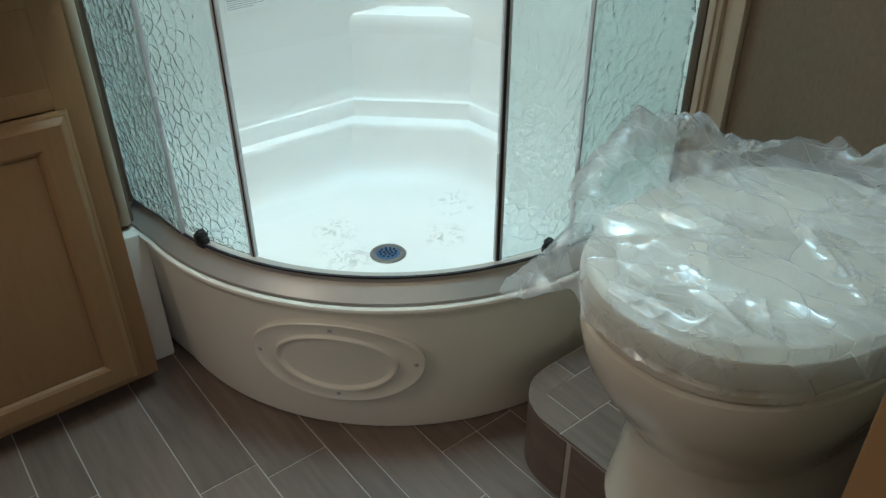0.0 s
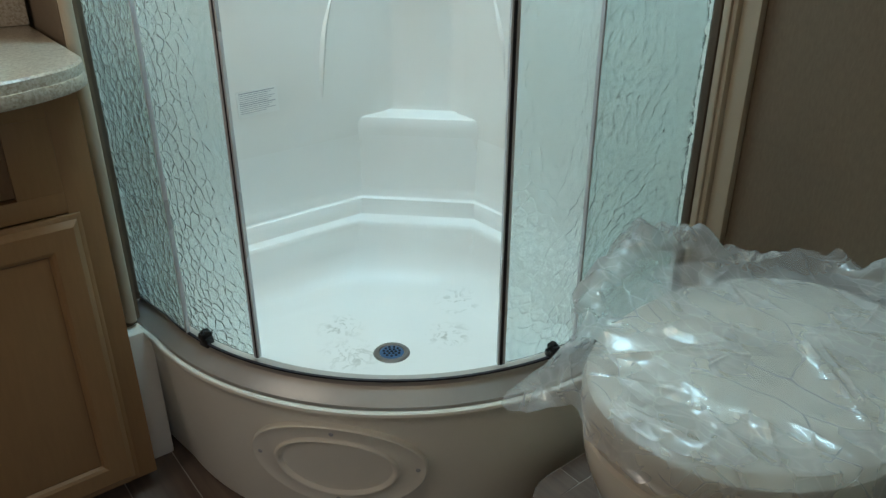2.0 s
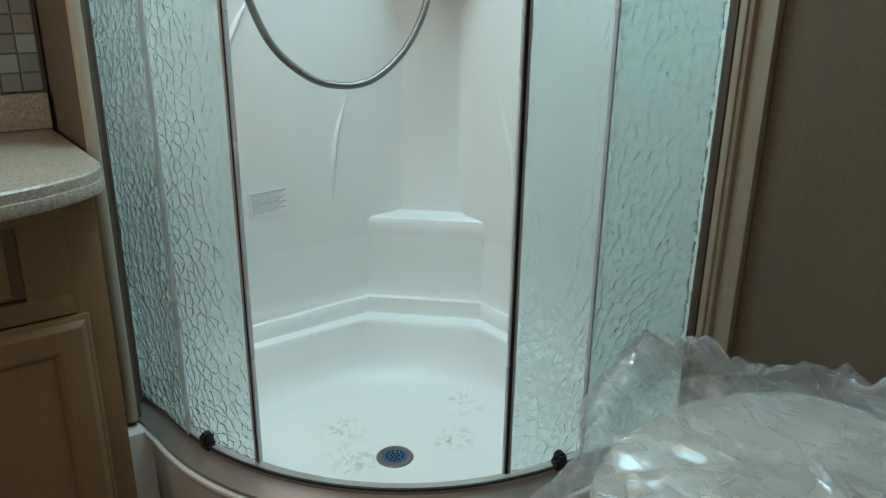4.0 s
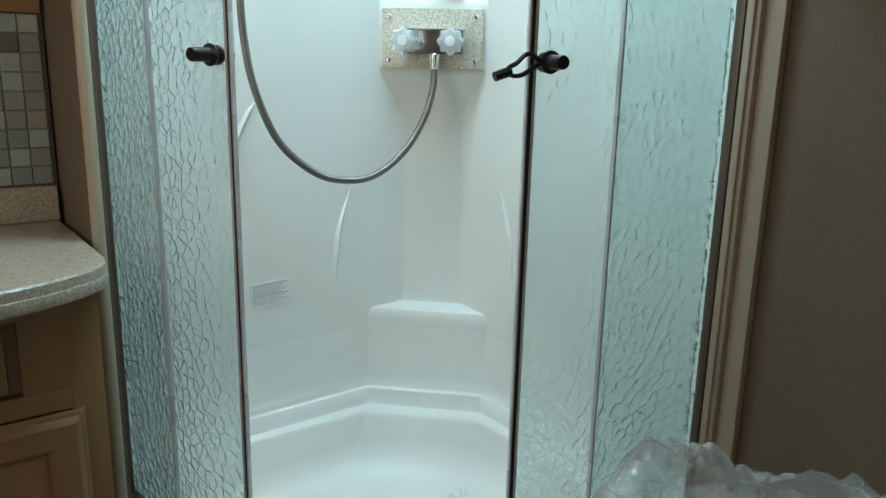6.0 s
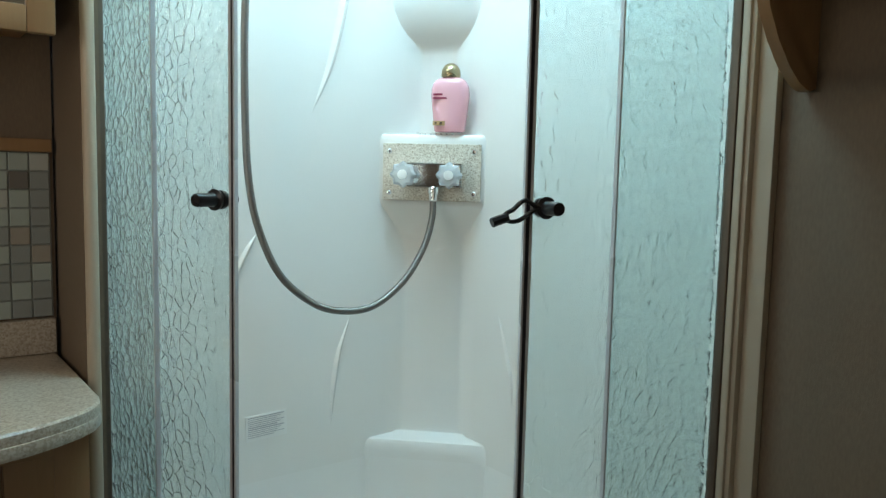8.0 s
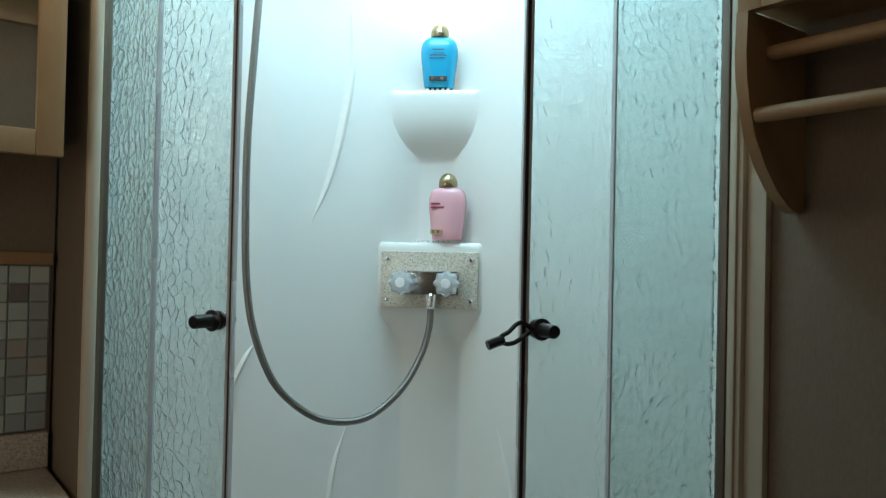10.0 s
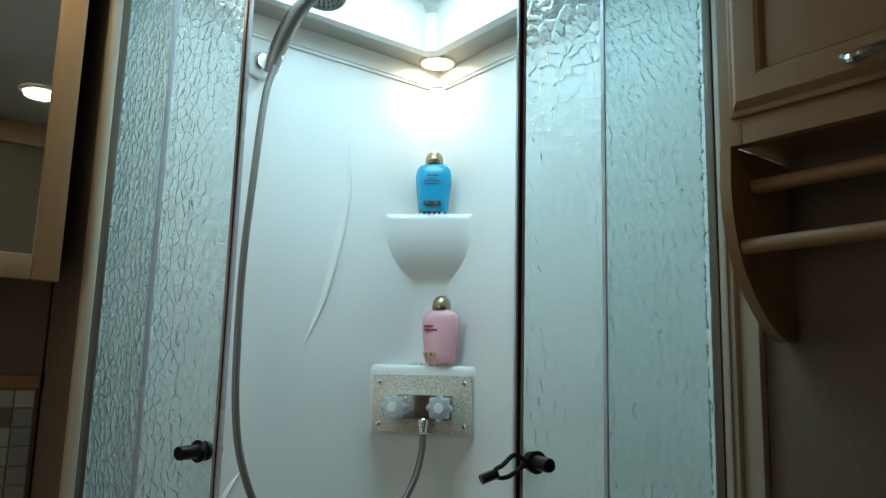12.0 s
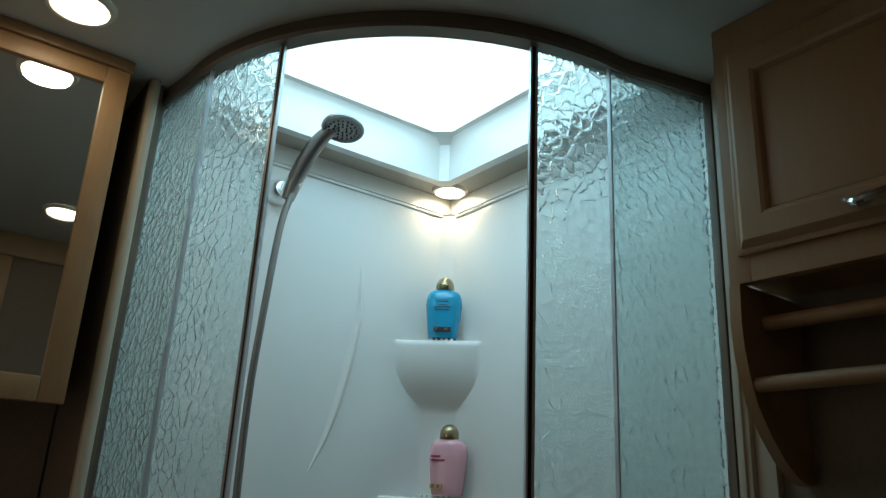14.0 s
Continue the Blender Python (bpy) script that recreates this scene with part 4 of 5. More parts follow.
def bottle(name, colour, label, at, turn, h, lines):
    """A rounded flat shampoo bottle with a domed gold cap."""
    t = thing(name, label, "bottle", "shampoo bottles", at=at)
    t.rotation_euler = (0, 0, radians(turn))
    b = bmesh.new()
    rows = []
    body = ((0.0, 0.74), (0.004, 0.80), (0.02, 0.84), (0.06, 0.93), (0.095, 1.0), (0.115, 0.985), (0.128, 0.92), (0.137, 0.80), (0.143, 0.62), (0.146, 0.46))
    for z, k in body:
        row = []
        for i in range(36):
            a = 2 * math.pi * i / 36
            c, s = math.cos(a), math.sin(a)
            e = 0.72
            row.append(b.verts.new((0.0445 * k * math.copysign(abs(c) ** e, c), 0.027 * k * math.copysign(abs(s) ** e, s), z * h / 0.178)))
        rows.append(row)
    ring_faces(b, rows)
    b.faces.new(rows[0])
    b.faces.new(rows[-1])
    body_ob = part("body", b, colour, t)
    part("cap", moved(lathe([(0.0, 0.034), (0.008, 0.0325), (0.016, 0.027), (0.0215, 0.017), (0.0225, 0.005), (0.021, 0.0), (0.0, 0.0)], 28), pose(0, 0, 0.1455 * h / 0.178)), GOLD, t, "domed gold cap")
    f = -0.0266
    for x0, x1, z0, z1, mat in lines:
        part("print_bar", box(x0, x1, f - 0.0008, f + 0.004, z0 * h / 0.178, z1 * h / 0.178), mat, body_ob)
    return t


bottle("shampoo_bottle", PINK, "pink plastic shampoo bottle with gold cap on the lower shelf", (-0.050, -0.103, 1.3625), -52, 0.152,
       [(-0.034, -0.012, 0.096, 0.101, RED_INK), (-0.034, -0.002, 0.086, 0.091, RED_INK), (-0.034, -0.006, 0.016, 0.028, GOLD), (-0.030, -0.024, 0.018, 0.026, INK), (-0.018, -0.012, 0.018, 0.026, INK)])
bottle("shampoo_bottle", BLUE, "blue plastic shampoo bottle with gold cap on the upper shelf", (-0.056, -0.066, 1.7255), -40, 0.150,
       [(-0.016, 0.012, 0.104, 0.107, INK), (-0.022, 0.018, 0.088, 0.0905, INK), (-0.022, 0.014, 0.080, 0.0825, INK), (-0.014, 0.012, 0.094, 0.0960, INK), (-0.022, 0.020, 0.018, 0.030, INK), (-0.020, -0.012, 0.020, 0.028, GOLD), (0.004, 0.012, 0.020, 0.028, GOLD)])


def puck(at, r, label, power):
    t = thing("ceiling_lamp", label, "ceiling lamp", "ceiling lamps", at=at)
    part("bezel", lathe([(r * 0.80, -0.001), (r * 0.82, -0.009), (r * 0.95, -0.008), (r, -0.003), (r, 0.0)], 36), SEAT, t, "white lamp bezel")
    part("lens", lathe([(0.0, -0.012), (r * 0.5, -0.011), (r * 0.8, -0.006), (r * 0.81, -0.001)], 36), LAMP_LENS, t, "lit frosted lens")
    data = bpy.data.lights.new("puck", "AREA")
    data.shape, data.size, data.energy, data.color = "DISK", r * 1.5, power, (1.0, 0.86, 0.60)
    ob = new("puck_light", data)
    ob.location = (at[0], at[1], at[2] - 0.016)
    return t


puck((-0.050, -0.058, CEIL - 0.0005), 0.047, "lit round lamp in the shower ceiling corner", 1.3)
puck((-1.005, -0.265, CEIL - 0.0005), 0.058, "lit round ceiling lamp before the mirror", 2.0)
puck((-0.800, -1.130, CEIL - 0.0005), 0.058, "lit round ceiling lamp over the floor", 0.45)

# ---- vanity ----


def raised_door(name, parent, u0, u1, z0, z1, place, thick=0.020, mats=(MAPLE, MAPLE_DARK), rail=0.052):
    """A cabinet door: moulded outer edge, stiles, a dark glazed groove and a recessed panel. place maps (u, depth outward, z)."""
    def slab(a0, a1, b0, b1, prof):
        b = bmesh.new()
        rows = []
        for inset, d in prof:
            pts = ((a0 + inset, b0 + inset), (a1 - inset, b0 + inset), (a1 - inset, b1 - inset), (a0 + inset, b1 - inset))
            rows.append([b.verts.new(place(u, d, z)) for u, z in pts])
        ring_faces(b, rows)
        return b, rows
    b, rows = slab(u0, u1, z0, z1, ((0, 0.0), (0.0, thick * 0.35), (0.004, thick * 0.45), (0.008, thick * 0.48), (0.013, thick * 0.80), (0.018, thick * 0.98), (0.022, thick), (rail - 0.006, thick), (rail, thick * 0.86), (rail + 0.004, thick * 0.55)))
    b.faces.new(rows[0])
    d = part(name, b, mats[0], parent, smooth=25)
    b, rows = slab(u0 + rail + 0.0035, u1 - rail - 0.0035, z0 + rail + 0.0035, z1 - rail - 0.0035, ((0, thick * 0.50), (0.0045, thick * 0.505)))
    part("groove", b, mats[1], d, "dark glazed groove", smooth=0)
    b, rows = slab(u0 + rail + 0.006, u1 - rail - 0.006, z0 + rail + 0.006, z1 - rail - 0.006, ((0, thick * 0.3), (0.0, thick * 0.52), (0.003, thick * 0.56)))
    b.faces.new(rows[-1])
    part("panel", b, mats[0], d)
    return d


VX1, VY = -0.862, -0.212
vanity = thing("vanity_cabinet", "stained maple vanity cabinet with raised panel doors", "cabinet", at=(-1.3, -0.05, 0))


def P(name, bm, mat, label="", parent=None, smooth=30):
    return at0(part(name, bm, mat, parent or vanity, label, smooth))


P("side_panel", box(VX1 - 0.016, VX1, VY + 0.0205, WALL_V - 0.003, 0.042, 0.848, 0.001), MAPLE)
P("side_panel", box(-1.75, -1.734, VY + 0.004, WALL_V - 0.003, 0.0, 0.848, 0.001), MAPLE)
face = bmesh.new()
for x0, x1, z0, z1 in ((VX1 - 0.052, VX1, 0.042, 0.848), (-1.75, -1.70, 0.042, 0.848), (-1.70, VX1 - 0.052, 0.80, 0.848), (-1.70, VX1 - 0.052, 0.636, 0.672), (-1.70, VX1 - 0.052, 0.042, 0.07), (-1.33, -1.29, 0.05, 0.80), (-0.985, VX1 - 0.052, 0.672, 0.80)):
    box(x0, x1, VY, VY + 0.0195, z0, z1, 0.0008, face)
P("face_frame", face, MAPLE, "maple face frame")
# toe kick in darker maple: the shade under the doors is in its colour
P("kick_board", box(-1.74, VX1 - 0.004, VY + 0.050, VY + 0.065, 0.0, 0.0415), MAPLE_DARK)


def vplace(u, d, z):
    return (u, VY - 0.001 - d, z)


for u0, u1 in ((-1.285, VX1 - 0.036), (-1.735, -1.335)):
    d = raised_door("door", vanity, u0, u1, 0.052, 0.634, vplace, rail=0.060)
    at0(d)
P("drawer_recess", box(-1.70, -0.985, VY + 0.012, VY + 0.018, 0.675, 0.798), MAPLE_DARK, "dark recessed drawer opening")
P("drawer_front", box(-1.68, -1.005, VY - 0.004, VY + 0.012, 0.685, 0.79, 0.004), MAPLE, "flat maple drawer front")

countertop = thing("countertop", "speckled beige laminate vanity countertop with backsplash", "countertop", at=(-1.3, -0.1, 0.85))
edge = [(-0.8455, WALL_V - 0.002), (-0.8455, -0.215), (-0.851, -0.248), (-0.866, -0.277), (-0.890, -0.300), (-0.925, -0.322), (-0.965, -0.340), (-1.01, -0.353), (-1.08, -0.366), (-1.2, -0.378), (-1.35, -0.382), (-1.78, -0.36), (-1.78, WALL_V - 0.002)]
at0(part("slab", prism(edge, 0.850, 0.892, 0.009, 3), COUNTER, countertop))
at0(part("edge_step", prism([(x, y - 0.004 if y < -0.2 else y) for x, y in edge], 0.852, 0.874, 0.006, 2), COUNTER, countertop))
at0(part("backsplash", box(-1.78, -0.8465, WALL_V - 0.022, WALL_V - 0.002, 0.8925, 0.962, 0.004), COUNTER, countertop, "speckled beige backsplash strip"))

# medicine cabinet with mirror
mc = thing("mirror_cabinet", "maple framed mirrored cabinet over the vanity", "cabinet", at=(-1.25, 0.1, 1.475))
MX0, MX1, MY, MZ0, MZ1 = -1.62, -0.881, -0.135, 1.473, 2.100
at0(part("carcass", box(MX0 + 0.01, MX1 - 0.012, MY + 0.020, WALL_V - 0.002, MZ0 + 0.03, MZ1, 0.001), MAPLE, mc))
fr = bmesh.new()
for x0, x1, z0, z1 in ((MX1 - 0.042, MX1, MZ0, MZ1), (MX0, MX0 + 0.042, MZ0, MZ1), (MX0 + 0.042, MX1 - 0.042, MZ0, MZ0 + 0.042), (MX0 + 0.042, MX1 - 0.042, MZ1 - 0.035, MZ1)):
    box(x0, x1, MY, MY + 0.019, z0, z1, 0.003, fr)
at0(part("frame", fr, MAPLE, mc, "maple mirror frame"))
at0(part("mirror", box(MX0 + 0.035, MX1 - 0.035, MY + 0.008, MY + 0.012, MZ0 + 0.035, MZ1 - 0.03), MIRROR, mc, "silvered mirror glass"))
at0(part("crown", box(MX0 - 0.01, MX1 + 0.004, MY - 0.006, WALL_V - 0.002, MZ1 + 0.001, CEIL - 0.002, 0.003), MAPLE, mc, "maple crown strip"))

# glass mosaic on the wall between counter and cabinet
TILES = [material("mosaic_" + n, c, 0.15, 0, 30, 0.1, coat=0.3) for n, c in (("sage", (0.34, 0.38, 0.335)), ("grey", (0.25, 0.265, 0.245)), ("brown", (0.155, 0.14, 0.12)), ("pale", (0.40, 0.41, 0.36)), ("sand", (0.31, 0.28, 0.23)))]
mosaic = thing("mosaic_backsplash", "grey green glass mosaic tile backsplash above the counter", "backsplash", at=(-1.0, WALL_V, 0.965))
at0(part("grout", box(-1.25, -0.848, WALL_V - 0.003, WALL_V - 0.0005, 0.964, 1.288), TILES[1], mosaic))
at0(part("cap_strip", box(-1.25, -0.846, WALL_V - 0.020, WALL_V - 0.0005, 1.289, 1.314, 0.003), MAPLE, mosaic, "light wood cap strip"))
rng = random.Random(4)
pitch = 0.0360
tile_me = {}
for j in range(9):
    for i in range(11):
        k = rng.choice((0, 0, 0, 1, 1, 2, 3, 3, 4))
        if k not in tile_me:
            ob = part("tile", box(0.0012, pitch - 0.0012, -0.0045, 0, 0.0012, pitch - 0.0012, 0.0012, segs=1), TILES[k], mosaic, smooth=0)
            tile_me[k] = ob.data
        else:
            ob = new("tile", tile_me[k])
            ob.parent = mosaic
        ob.matrix_basis = pose(-0.849 - (i + 1) * pitch, WALL_V - 0.0031, 0.964 + j * pitch)
        at0(ob)

# ---- over-toilet cabinet ----
oc = thing("overhead_cabinet", "maple overhead cabinet with raised panel door and towel rods", "cabinet", at=(0, -1.25, 1.66))
OX, OY1, OZ0 = -0.148, -0.908, 1.679
OY0 = -1.491
at0(part("carcass", box(OX + 0.019, 0.011, OY0, OY1 - 0.001, OZ0 + 0.012, CEIL - 0.002), MAPLE, oc))
ff = bmesh.new()
for y0, y1, z0, z1 in ((OY1 - 0.036, OY1, OZ0, CEIL - 0.002), (OY0, OY0 + 0.036, OZ0, CEIL - 0.002), (OY0 + 0.036, OY1 - 0.036, OZ0, OZ0 + 0.05), (OY0 + 0.036, OY1 - 0.036, CEIL - 0.075, CEIL - 0.002)):
    box(OX, OX + 0.0185, y0, y1, z0, z1, 0.0015, ff)
at0(part("face_frame", ff, MAPLE, oc))


def oplace(u, d, z):
    return (OX - 0.001 - d, u, z)


dd = raised_door("door", oc, OY0 + 0.18, OY1 - 0.022, OZ0 + 0.040, CEIL - 0.060, oplace, rail=0.056)
at0(dd)
pull = tube(spline([(OX - 0.022, -1.098, 1.757), (OX - 0.034, -1.110, 1.748), (OX - 0.044, -1.124, 1.741), (OX - 0.040, -1.140, 1.745), (OX - 0.030, -1.152, 1.752), (OX - 0.022, -1.162, 1.756)], 6), lambda q: 0.0045 + 0.004 * math.sin(math.pi * q), 10)
hp = part("handle", pull, CHROME, dd, "polished chrome bow handle")


def bracket(y):
    """The curved side board below the cabinet."""
    prof = [(0.011, OZ0 - 0.001), (OX - 0.004, OZ0 - 0.001), (-0.155, 1.62), (-0.152, 1.58), (-0.143, 1.54), (-0.129, 1.502), (-0.101, 1.462), (-0.070, 1.430), (-0.040, 1.409), (-0.018, 1.400), (-0.004, 1.398), (0.011, 1.404)]
    b = bmesh.new()
    a = [b.verts.new((x, y, z)) for x, z in prof]
    c = [b.verts.new((x, y + 0.018, z)) for x, z in prof]
    n = len(prof)
    b.faces.new(a)
    b.faces.new(c)
    for i in range(n):
        b.faces.new((a[i], a[(i + 1) % n], c[(i + 1) % n], c[i]))
    bmesh.ops.recalc_face_normals(b, faces=b.faces)
    return b


for y in (OY1 - 0.019, OY0 + 0.001):
    at0(part("side_board", bracket(y), MAPLE, oc, "curved maple side board"))
for x, z in ((-0.126, 1.532), (-0.094, 1.627)):
    at0(part("towel_rod", tube([(x, OY0 + 0.02, z), (x, -1.2, z), (x, OY1 - 0.020, z)], 0.0115, 14), MAPLE, oc, "round maple towel rod"))

# ---- toilet step ----
STEP = 0.150
SX, SY = -0.420, -0.797


def rounded_step(x0, y1, r, x1, y0):
    pts = [(x1, y0), (x1, y1)]
    for i in range(13):
        a = radians(90 + 90 * i / 12)
        pts.append((x0 + r + r * math.cos(a), y1 - r + r * math.sin(a)))
    pts.append((x0, y0))
    return pts


step = thing("toilet_step", "low tiled toilet platform with a rounded corner", "platform", at=(-0.2, -1.1, 0))
at0(part("core", prism(rounded_step(SX + 0.0016, SY - 0.0016, 0.1045, 0.011, -1.491), 0.0, STEP - 0.0014, 0.0), GROUT, step))

# ---- toilet ----
TX, TY = -0.292, -1.168
toilet = thing("toilet", "bone coloured china toilet with closed lid on a platform", "toilet", at=(TX, TY, STEP))


def loft(rows_spec, n=48, e=0.86):
    b = bmesh.new()
    rows = []
    for z, xf, xb, hw in rows_spec:
        cx, hl = (xf + xb) / 2, (xb - xf) / 2
        row = []
        for i in range(n):
            a = 2 * math.pi * i / n
            c, s = math.cos(a), math.sin(a)
            row.append(b.verts.new((cx + hl * math.copysign(abs(c) ** e, c), hw * math.copysign(abs(s) ** e, s), z)))
        rows.append(row)
    ring_faces(b, rows)
    b.faces.new(rows[0])
    b.faces.new(rows[-1])
    return b


part("bowl", loft([(0.0, -0.200, 0.26, 0.156), (0.012, -0.205, 0.262, 0.160), (0.03, -0.202, 0.26, 0.157), (0.09, -0.196, 0.26, 0.148), (0.15, -0.194, 0.26, 0.143), (0.188, -0.197, 0.26, 0.143), (0.205, -0.206, 0.26, 0.147), (0.24, -0.232, 0.26, 0.156), (0.285, -0.262, 0.26, 0.170), (0.325, -0.286, 0.26, 0.180),
                   (0.360, -0.297, 0.26, 0.185), (0.385, -0.302, 0.26, 0.187), (0.396, -0.301, 0.26, 0.186), (0.400, -0.296, 0.258, 0.182)]), CHINA, toilet)
part("seat", loft([(0.4065, -0.296, 0.20, 0.178), (0.409, -0.304, 0.20, 0.186), (0.420, -0.306, 0.20, 0.188), (0.425, -0.302, 0.20, 0.184)], e=0.9), SEAT, toilet, "bone plastic seat ring")
for bx, by in ((-0.26, -0.06), (-0.26, 0.06), (0.08, -0.15), (0.08, 0.15)):
    part("bumper", box(bx - 0.010, bx + 0.010, by - 0.006, by + 0.006, 0.399, 0.4075, 0.002), SEAT, toilet)
part("lid", loft([(0.4275, -0.300, 0.19, 0.182), (0.430, -0.307, 0.19, 0.188), (0.452, -0.308, 0.19, 0.188), (0.462, -0.304, 0.188, 0.185), (0.469, -0.288, 0.18, 0.172), (0.472, -0.22, 0.15, 0.12), (0.4725, -0.1, 0.06, 0.03)], e=0.9), SEAT, toilet, "closed bone plastic lid")
part("tank_block", loft([(0.30, 0.16, 0.275, 0.16), (0.31, 0.15, 0.277, 0.168), (0.39, 0.15, 0.277, 0.170), (0.405, 0.155, 0.275, 0.165), (0.408, 0.165, 0.27, 0.155)], e=0.45), CHINA, toilet)
part("bolt_cap", moved(lathe([(0, 0.014), (0.010, 0.011), (0.014, 0.0), (0, 0)], 16), pose(-0.02, -0.137, 0.06, 90, 0, 0)), CHINA, toilet)

# plastic film over the lid
bag = thing("plastic_bag", "crumpled clear plastic bag wrapped over the toilet lid", "plastic bag", at=(TX, TY, STEP + 0.48))


def film():
    b = bmesh.new()
    n, m = 420, 130
    cx, hl, hw = -0.06, 0.253, 0.192
    rg = np.random.RandomState(11)
    # long folds: middle, bearing, length, height, width
    folds = [(-0.066, -0.073, radians(50), 0.20, 0.0085, 0.0060), (-0.050, -0.078, radians(52), 0.17, 0.0060, 0.0040), (-0.090, -0.118, radians(38), 0.09, 0.0060, 0.0040),
             (-0.005, 0.073, radians(49), 0.13, 0.0060, 0.0045), (0.030, 0.060, radians(80), 0.10, 0.0055, 0.0040), (-0.285, 0.0, radians(97), 0.13, 0.0045, 0.0040),
             (-0.250, 0.060, radians(120), 0.12, 0.0050, 0.0045), (-0.200, 0.090, radians(150), 0.12, 0.0050, 0.0040), (-0.245, -0.07, radians(70), 0.11, 0.0045, 0.0040), (-0.12, 0.03, radians(130), 0.18, 0.0032, 0.0050)]
    for _ in range(80):
        t = rg.rand() * 2 * math.pi
        r = 0.25 + 0.85 * rg.rand()
        p = (cx + hl * r * math.cos(t), hw * r * math.sin(t))
        bearing = t + math.pi * 0.5 * rg.randn() * 0.5
        folds.append((p[0], p[1], bearing, 0.03 + 0.11 * rg.rand(), (0.0008 + 0.0024 * rg.rand()) * (1.6 if r > 0.75 else 0.9), 0.0022 + 0.003 * rg.rand()))

    def bump_at(a, centre, width):
        d = (a - radians(centre) + math.pi) % (2 * math.pi) - math.pi
        return math.exp(-(d / width) ** 2)
    spots = []
    for j in range(1, m + 1):
        rad = 1.5 * j / m
        for i in range(n):
            a = 2 * math.pi * i / n
            c, s = math.cos(a), math.sin(a)
            over = max(0.0, rad - 1.0) / 0.5
            lobe, tail, back, right = bump_at(a, 80, 0.60), bump_at(a, 133, 0.14), bump_at(a, 22, 0.3), bump_at(a, -18, 0.36)
            wav = noise.noise(Vector((c * 5, s * 5, 3.0))) + 0.5 * noise.noise(Vector((c * 13, s * 13, 4.0)))
            reach = 0.010 + 0.006 * wav + 0.085 * lobe * (1 + 0.25 * wav) + 0.085 * tail + 0.03 * back + 0.06 * right
            fall = (-0.050 - 0.012 * wav) * (1 - min(1, lobe + 0.7 * tail + back + right)) + (0.030 * wav - 0.006) * lobe - 0.095 * tail + 0.012 * back * (1 + wav) + 0.050 * right * (1 + 0.6 * wav)
            x, y = cx + hl * min(rad, 1.0) * c + reach * over * c, hw * min(rad, 1.0) * s + reach * over * s
            z = fall * (over ** 0.8 if over > 0 else 0)
            z += (0.060 * lobe * (1 + 0.3 * wav) + 0.062 * right) * math.sin(math.pi * over) ** 0.8
            # the sheet lifts off the lid towards the loose sides
            near = max(0.0, min(1.0, (rad - 0.55) / 0.45)) * (1 if over <= 0 else 1 - over)
            z += 0.018 * near * near * (lobe + 0.7 * right)
            p = Vector((x, y, 0))
            loose = min(1.0, over * 2) * (0.4 + lobe + right + back + 0.9 * tail)
            # flat facets between straight creases
            q = Vector((x + 0.5 * z, y - 0.4 * z, 0))
            crumple = noise.voronoi(q * 17 + Vector((0, 0, 0.3)))[0][0] + 0.45 * noise.voronoi(q * 38 + Vector((3, 0, 0.3)))[0][0] - 0.6
            z += loose * (0.012 * crumple + 0.005 * noise.noise(p * 17 + Vector((0, 0, 1))))
            z += (0.004 * noise.noise(p * 6 + Vector((0, 0, 8))) + 0.0030 * crumple * (0.5 + near)) * min(1, rad)
            spots.append((x, y, z))
    xyz = np.array(spots)
    lift = np.zeros(len(xyz))
    for fx, fy, t, length, h, w in folds:
        dx, dy = xyz[:, 0] - fx, xyz[:, 1] - fy
        u = dx * math.cos(t) + dy * math.sin(t)
        v = -dx * math.sin(t) + dy * math.cos(t) + 0.15 * u * u / length * math.sin(fx * 90)
        along = np.clip(1 - (2 * u / length) ** 2, 0, None)
        lift = np.maximum(lift, h * along * np.exp(-np.abs(v) / w))
    xyz[:, 2] += lift + 0.005
    verts = [b.verts.new(p) for p in xyz]
    rows = [verts[k * n:(k + 1) * n] for k in range(m)]
    ring_faces(b, rows)
    b.faces.new(rows[0])
    return b


part("film", film(), FILM, bag, smooth=40)

# ---- floor planks ----
EDGES = [0.011, -0.12, -0.245, -0.335, -0.427, -0.515, -0.628, -0.682, -0.806, -0.920, -1.063, -1.150, -1.27, -1.39, -1.45, -1.57, -1.69, -1.78, -1.90, -1.949]
rng = random.Random(7)
GAP = 0.0012
for i, (x1, x0) in enumerate(zip(EDGES, EDGES[1:])):
    y = 0.146
    cut = {8: [-0.536], 9: [-0.62], 10: [-0.42], 5: [-0.86], 6: [-1.02], 4: [-0.732], 3: [-0.732]}.get(i, [-0.3 - 0.55 * rng.random()])
    ys = [y] + cut
    while ys[-1] > Y0 + 0.1:
        ys.append(max(ys[-1] - 0.61, Y0 + 0.002))
    for ya, yb in zip(ys, ys[1:]):
        ob = part("plank", box(x0 + GAP, x1 - GAP, yb + GAP, ya - GAP, -0.0045, 0.0, 0.0005, segs=1), FLOOR_PLANK, floor, smooth=0)

# tiles of the platform: top and faces
tile_rows = [(-0.85, -0.80), (-0.935, -0.85), (-1.05, -0.935), (-1.17, -1.05), (-1.29, -1.17), (-1.491, -1.29)]


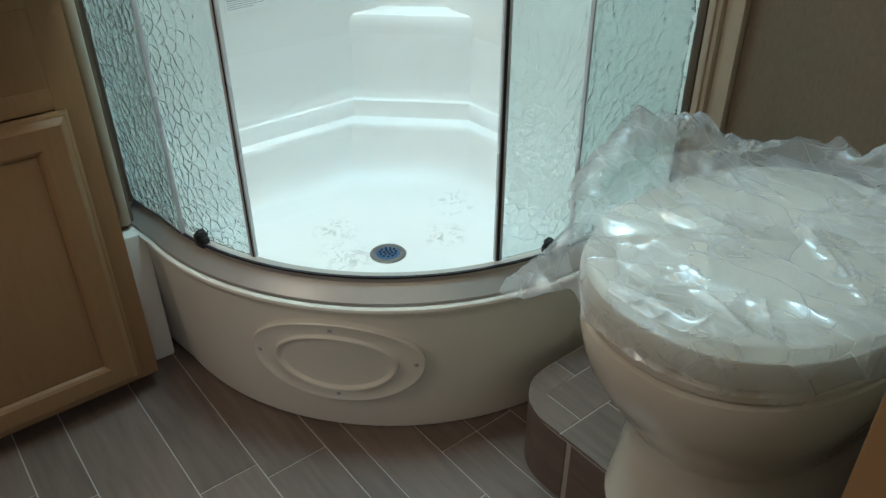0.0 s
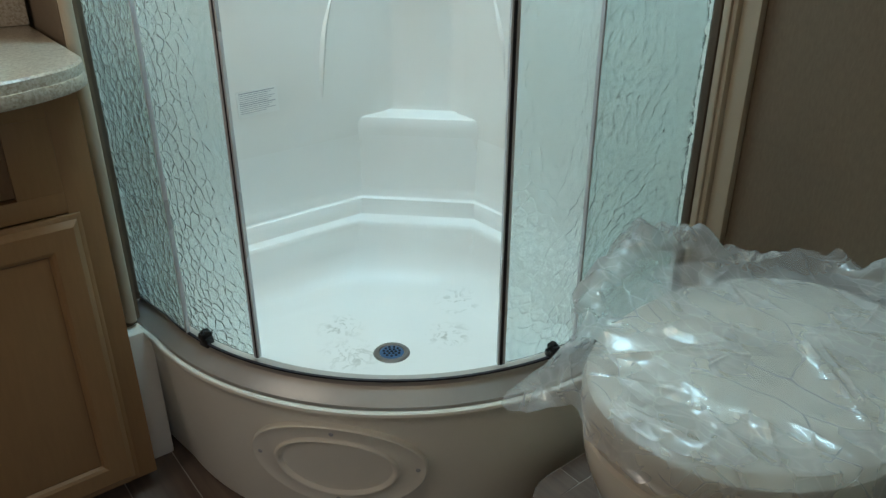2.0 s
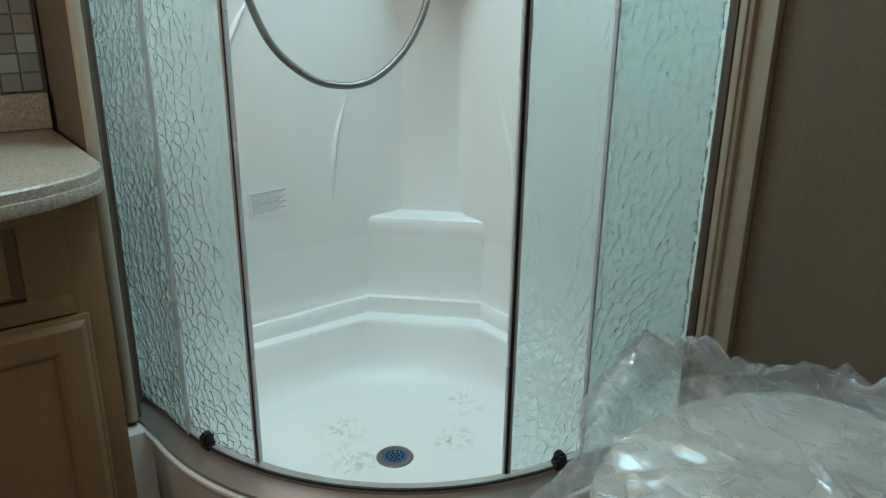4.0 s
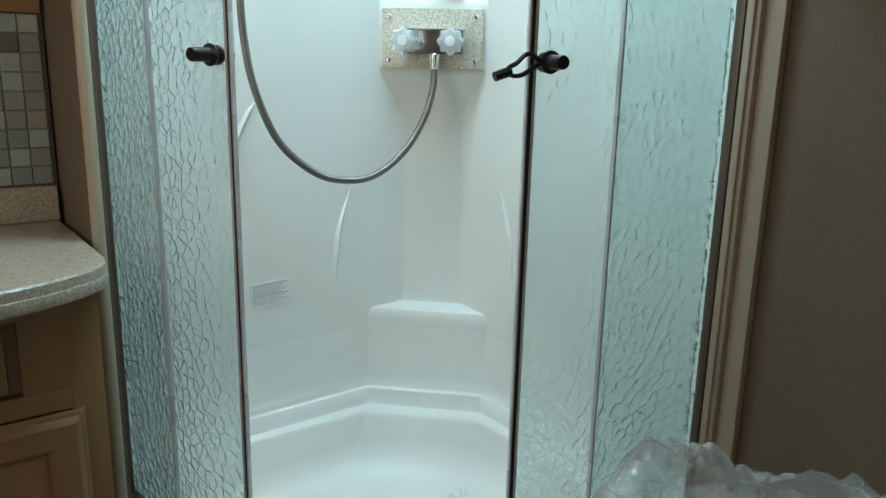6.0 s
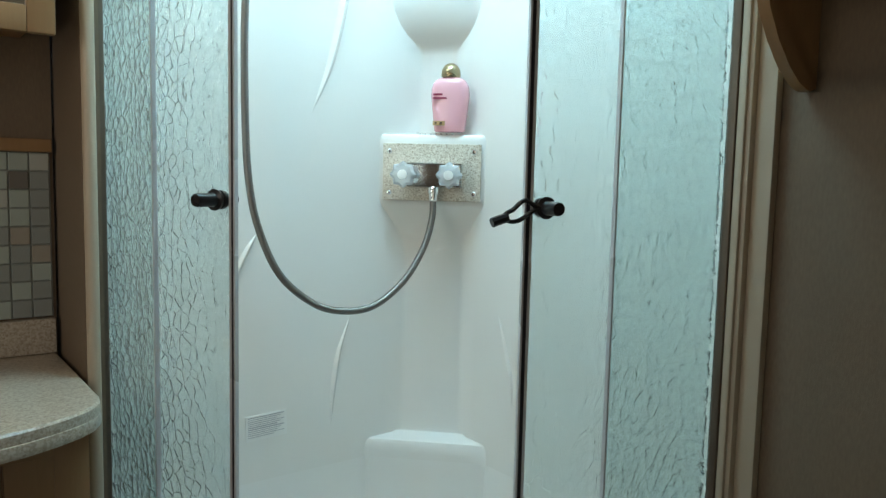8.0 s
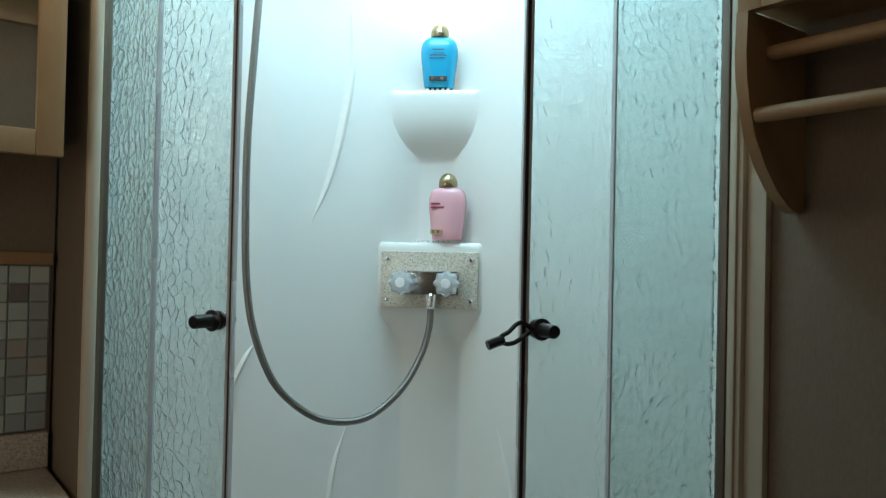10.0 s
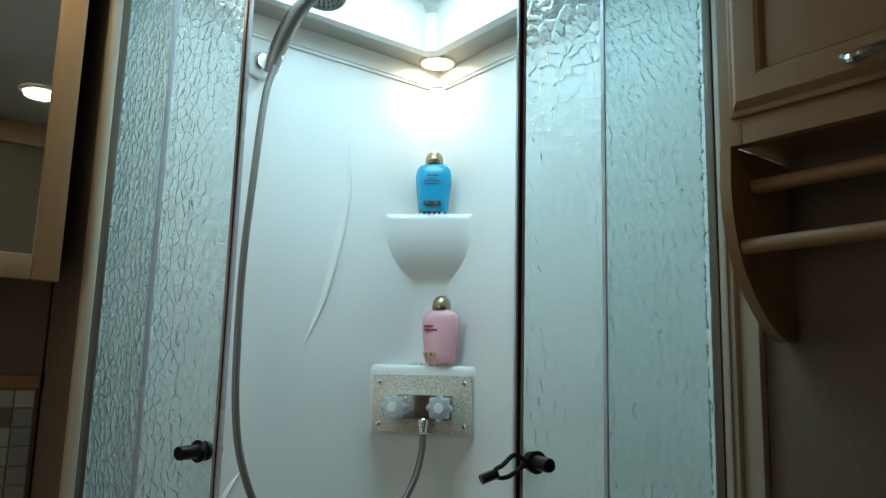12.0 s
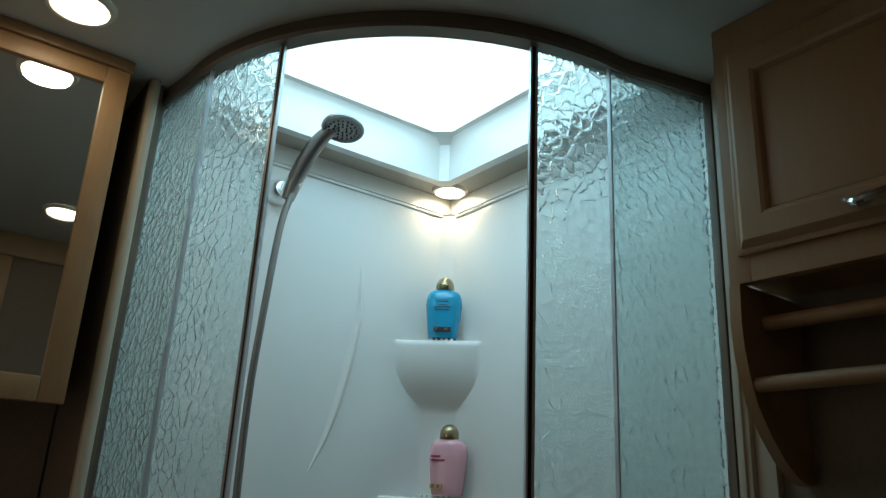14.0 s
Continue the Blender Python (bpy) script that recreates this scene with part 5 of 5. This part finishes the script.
def clip_tile(x0, x1, y0, y1):
    """The part of a tile that lies on the platform, with its rounded corner."""
    r, cx, cy = 0.106, SX + 0.106, SY - 0.106
    pts = []
    steps = 8
    raw = [(x1, y0), (x1, y1)] + [(x1 + (x0 - x1) * k / steps, y1) for k in range(1, steps + 1)] + [(x0, y1 + (y0 - y1) * k / steps) for k in range(1, steps + 1)]
    for x, y in raw:
        if x < cx and y > cy:
            d = math.hypot(x - cx, y - cy)
            if d > r:
                x, y = cx + (x - cx) * r / d, cy + (y - cy) * r / d
        if not pts or math.hypot(x - pts[-1][0], y - pts[-1][1]) > 1e-4:
            pts.append((x, y))
    return pts


for (y0, y1), cuts in zip(tile_rows, ([-0.29, -0.10], [-0.366, -0.19], [-0.297, -0.06], [-0.36, -0.15], [-0.30], [-0.2])):
    xs = [SX] + cuts + [0.011]
    for x0, x1 in zip(xs, xs[1:]):
        y1c = min(y1, SY)
        out = clip_tile(x0 + GAP, x1 - GAP, y0 + GAP, y1c - GAP)
        if len(out) > 2:
            at0(part("tile", prism(out, STEP - 0.0050, STEP, 0.0006, 1), FLOOR_PLANK, step, smooth=0))
# upright face boards round the front of the platform
line = rounded_step(SX, SY, 0.106, 0.011, -1.491)[1:]
fine = []
for a, c in zip(line, line[1:]):
    k = max(1, int(math.hypot(c[0] - a[0], c[1] - a[1]) / 0.012))
    fine += [(a[0] + (c[0] - a[0]) * i / k, a[1] + (c[1] - a[1]) * i / k) for i in range(k)]
fine.append(line[-1])


def face_board(pts):
    b = bmesh.new()
    rows = []
    for off, z in ((0, 0.001), (0, STEP - 0.0068), (0.006, STEP - 0.0068), (0.006, 0.001)):
        row = []
        for i, (x, y) in enumerate(pts):
            x2, y2 = pts[min(i + 1, len(pts) - 1)]
            x1, y1 = pts[max(i - 1, 0)]
            t = Vector((x2 - x1, y2 - y1, 0)).normalized()
            row.append(b.verts.new((x + t.y * -off, y + t.x * off, z)))
        rows.append(row)
    rows.append(rows[0])
    ring_faces(b, rows, close=False)
    b.faces.new([r[0] for r in rows[:-1]])
    b.faces.new([r[-1] for r in rows[:-1]])
    return b


k = 0
while k < len(fine) - 3:
    e = min(k + 11, len(fine) - 1)
    if len(fine) - e < 4:
        e = len(fine) - 1
    at0(part("face_board", face_board(fine[k:e]), FLOOR_PLANK, step, smooth=40))
    k = e
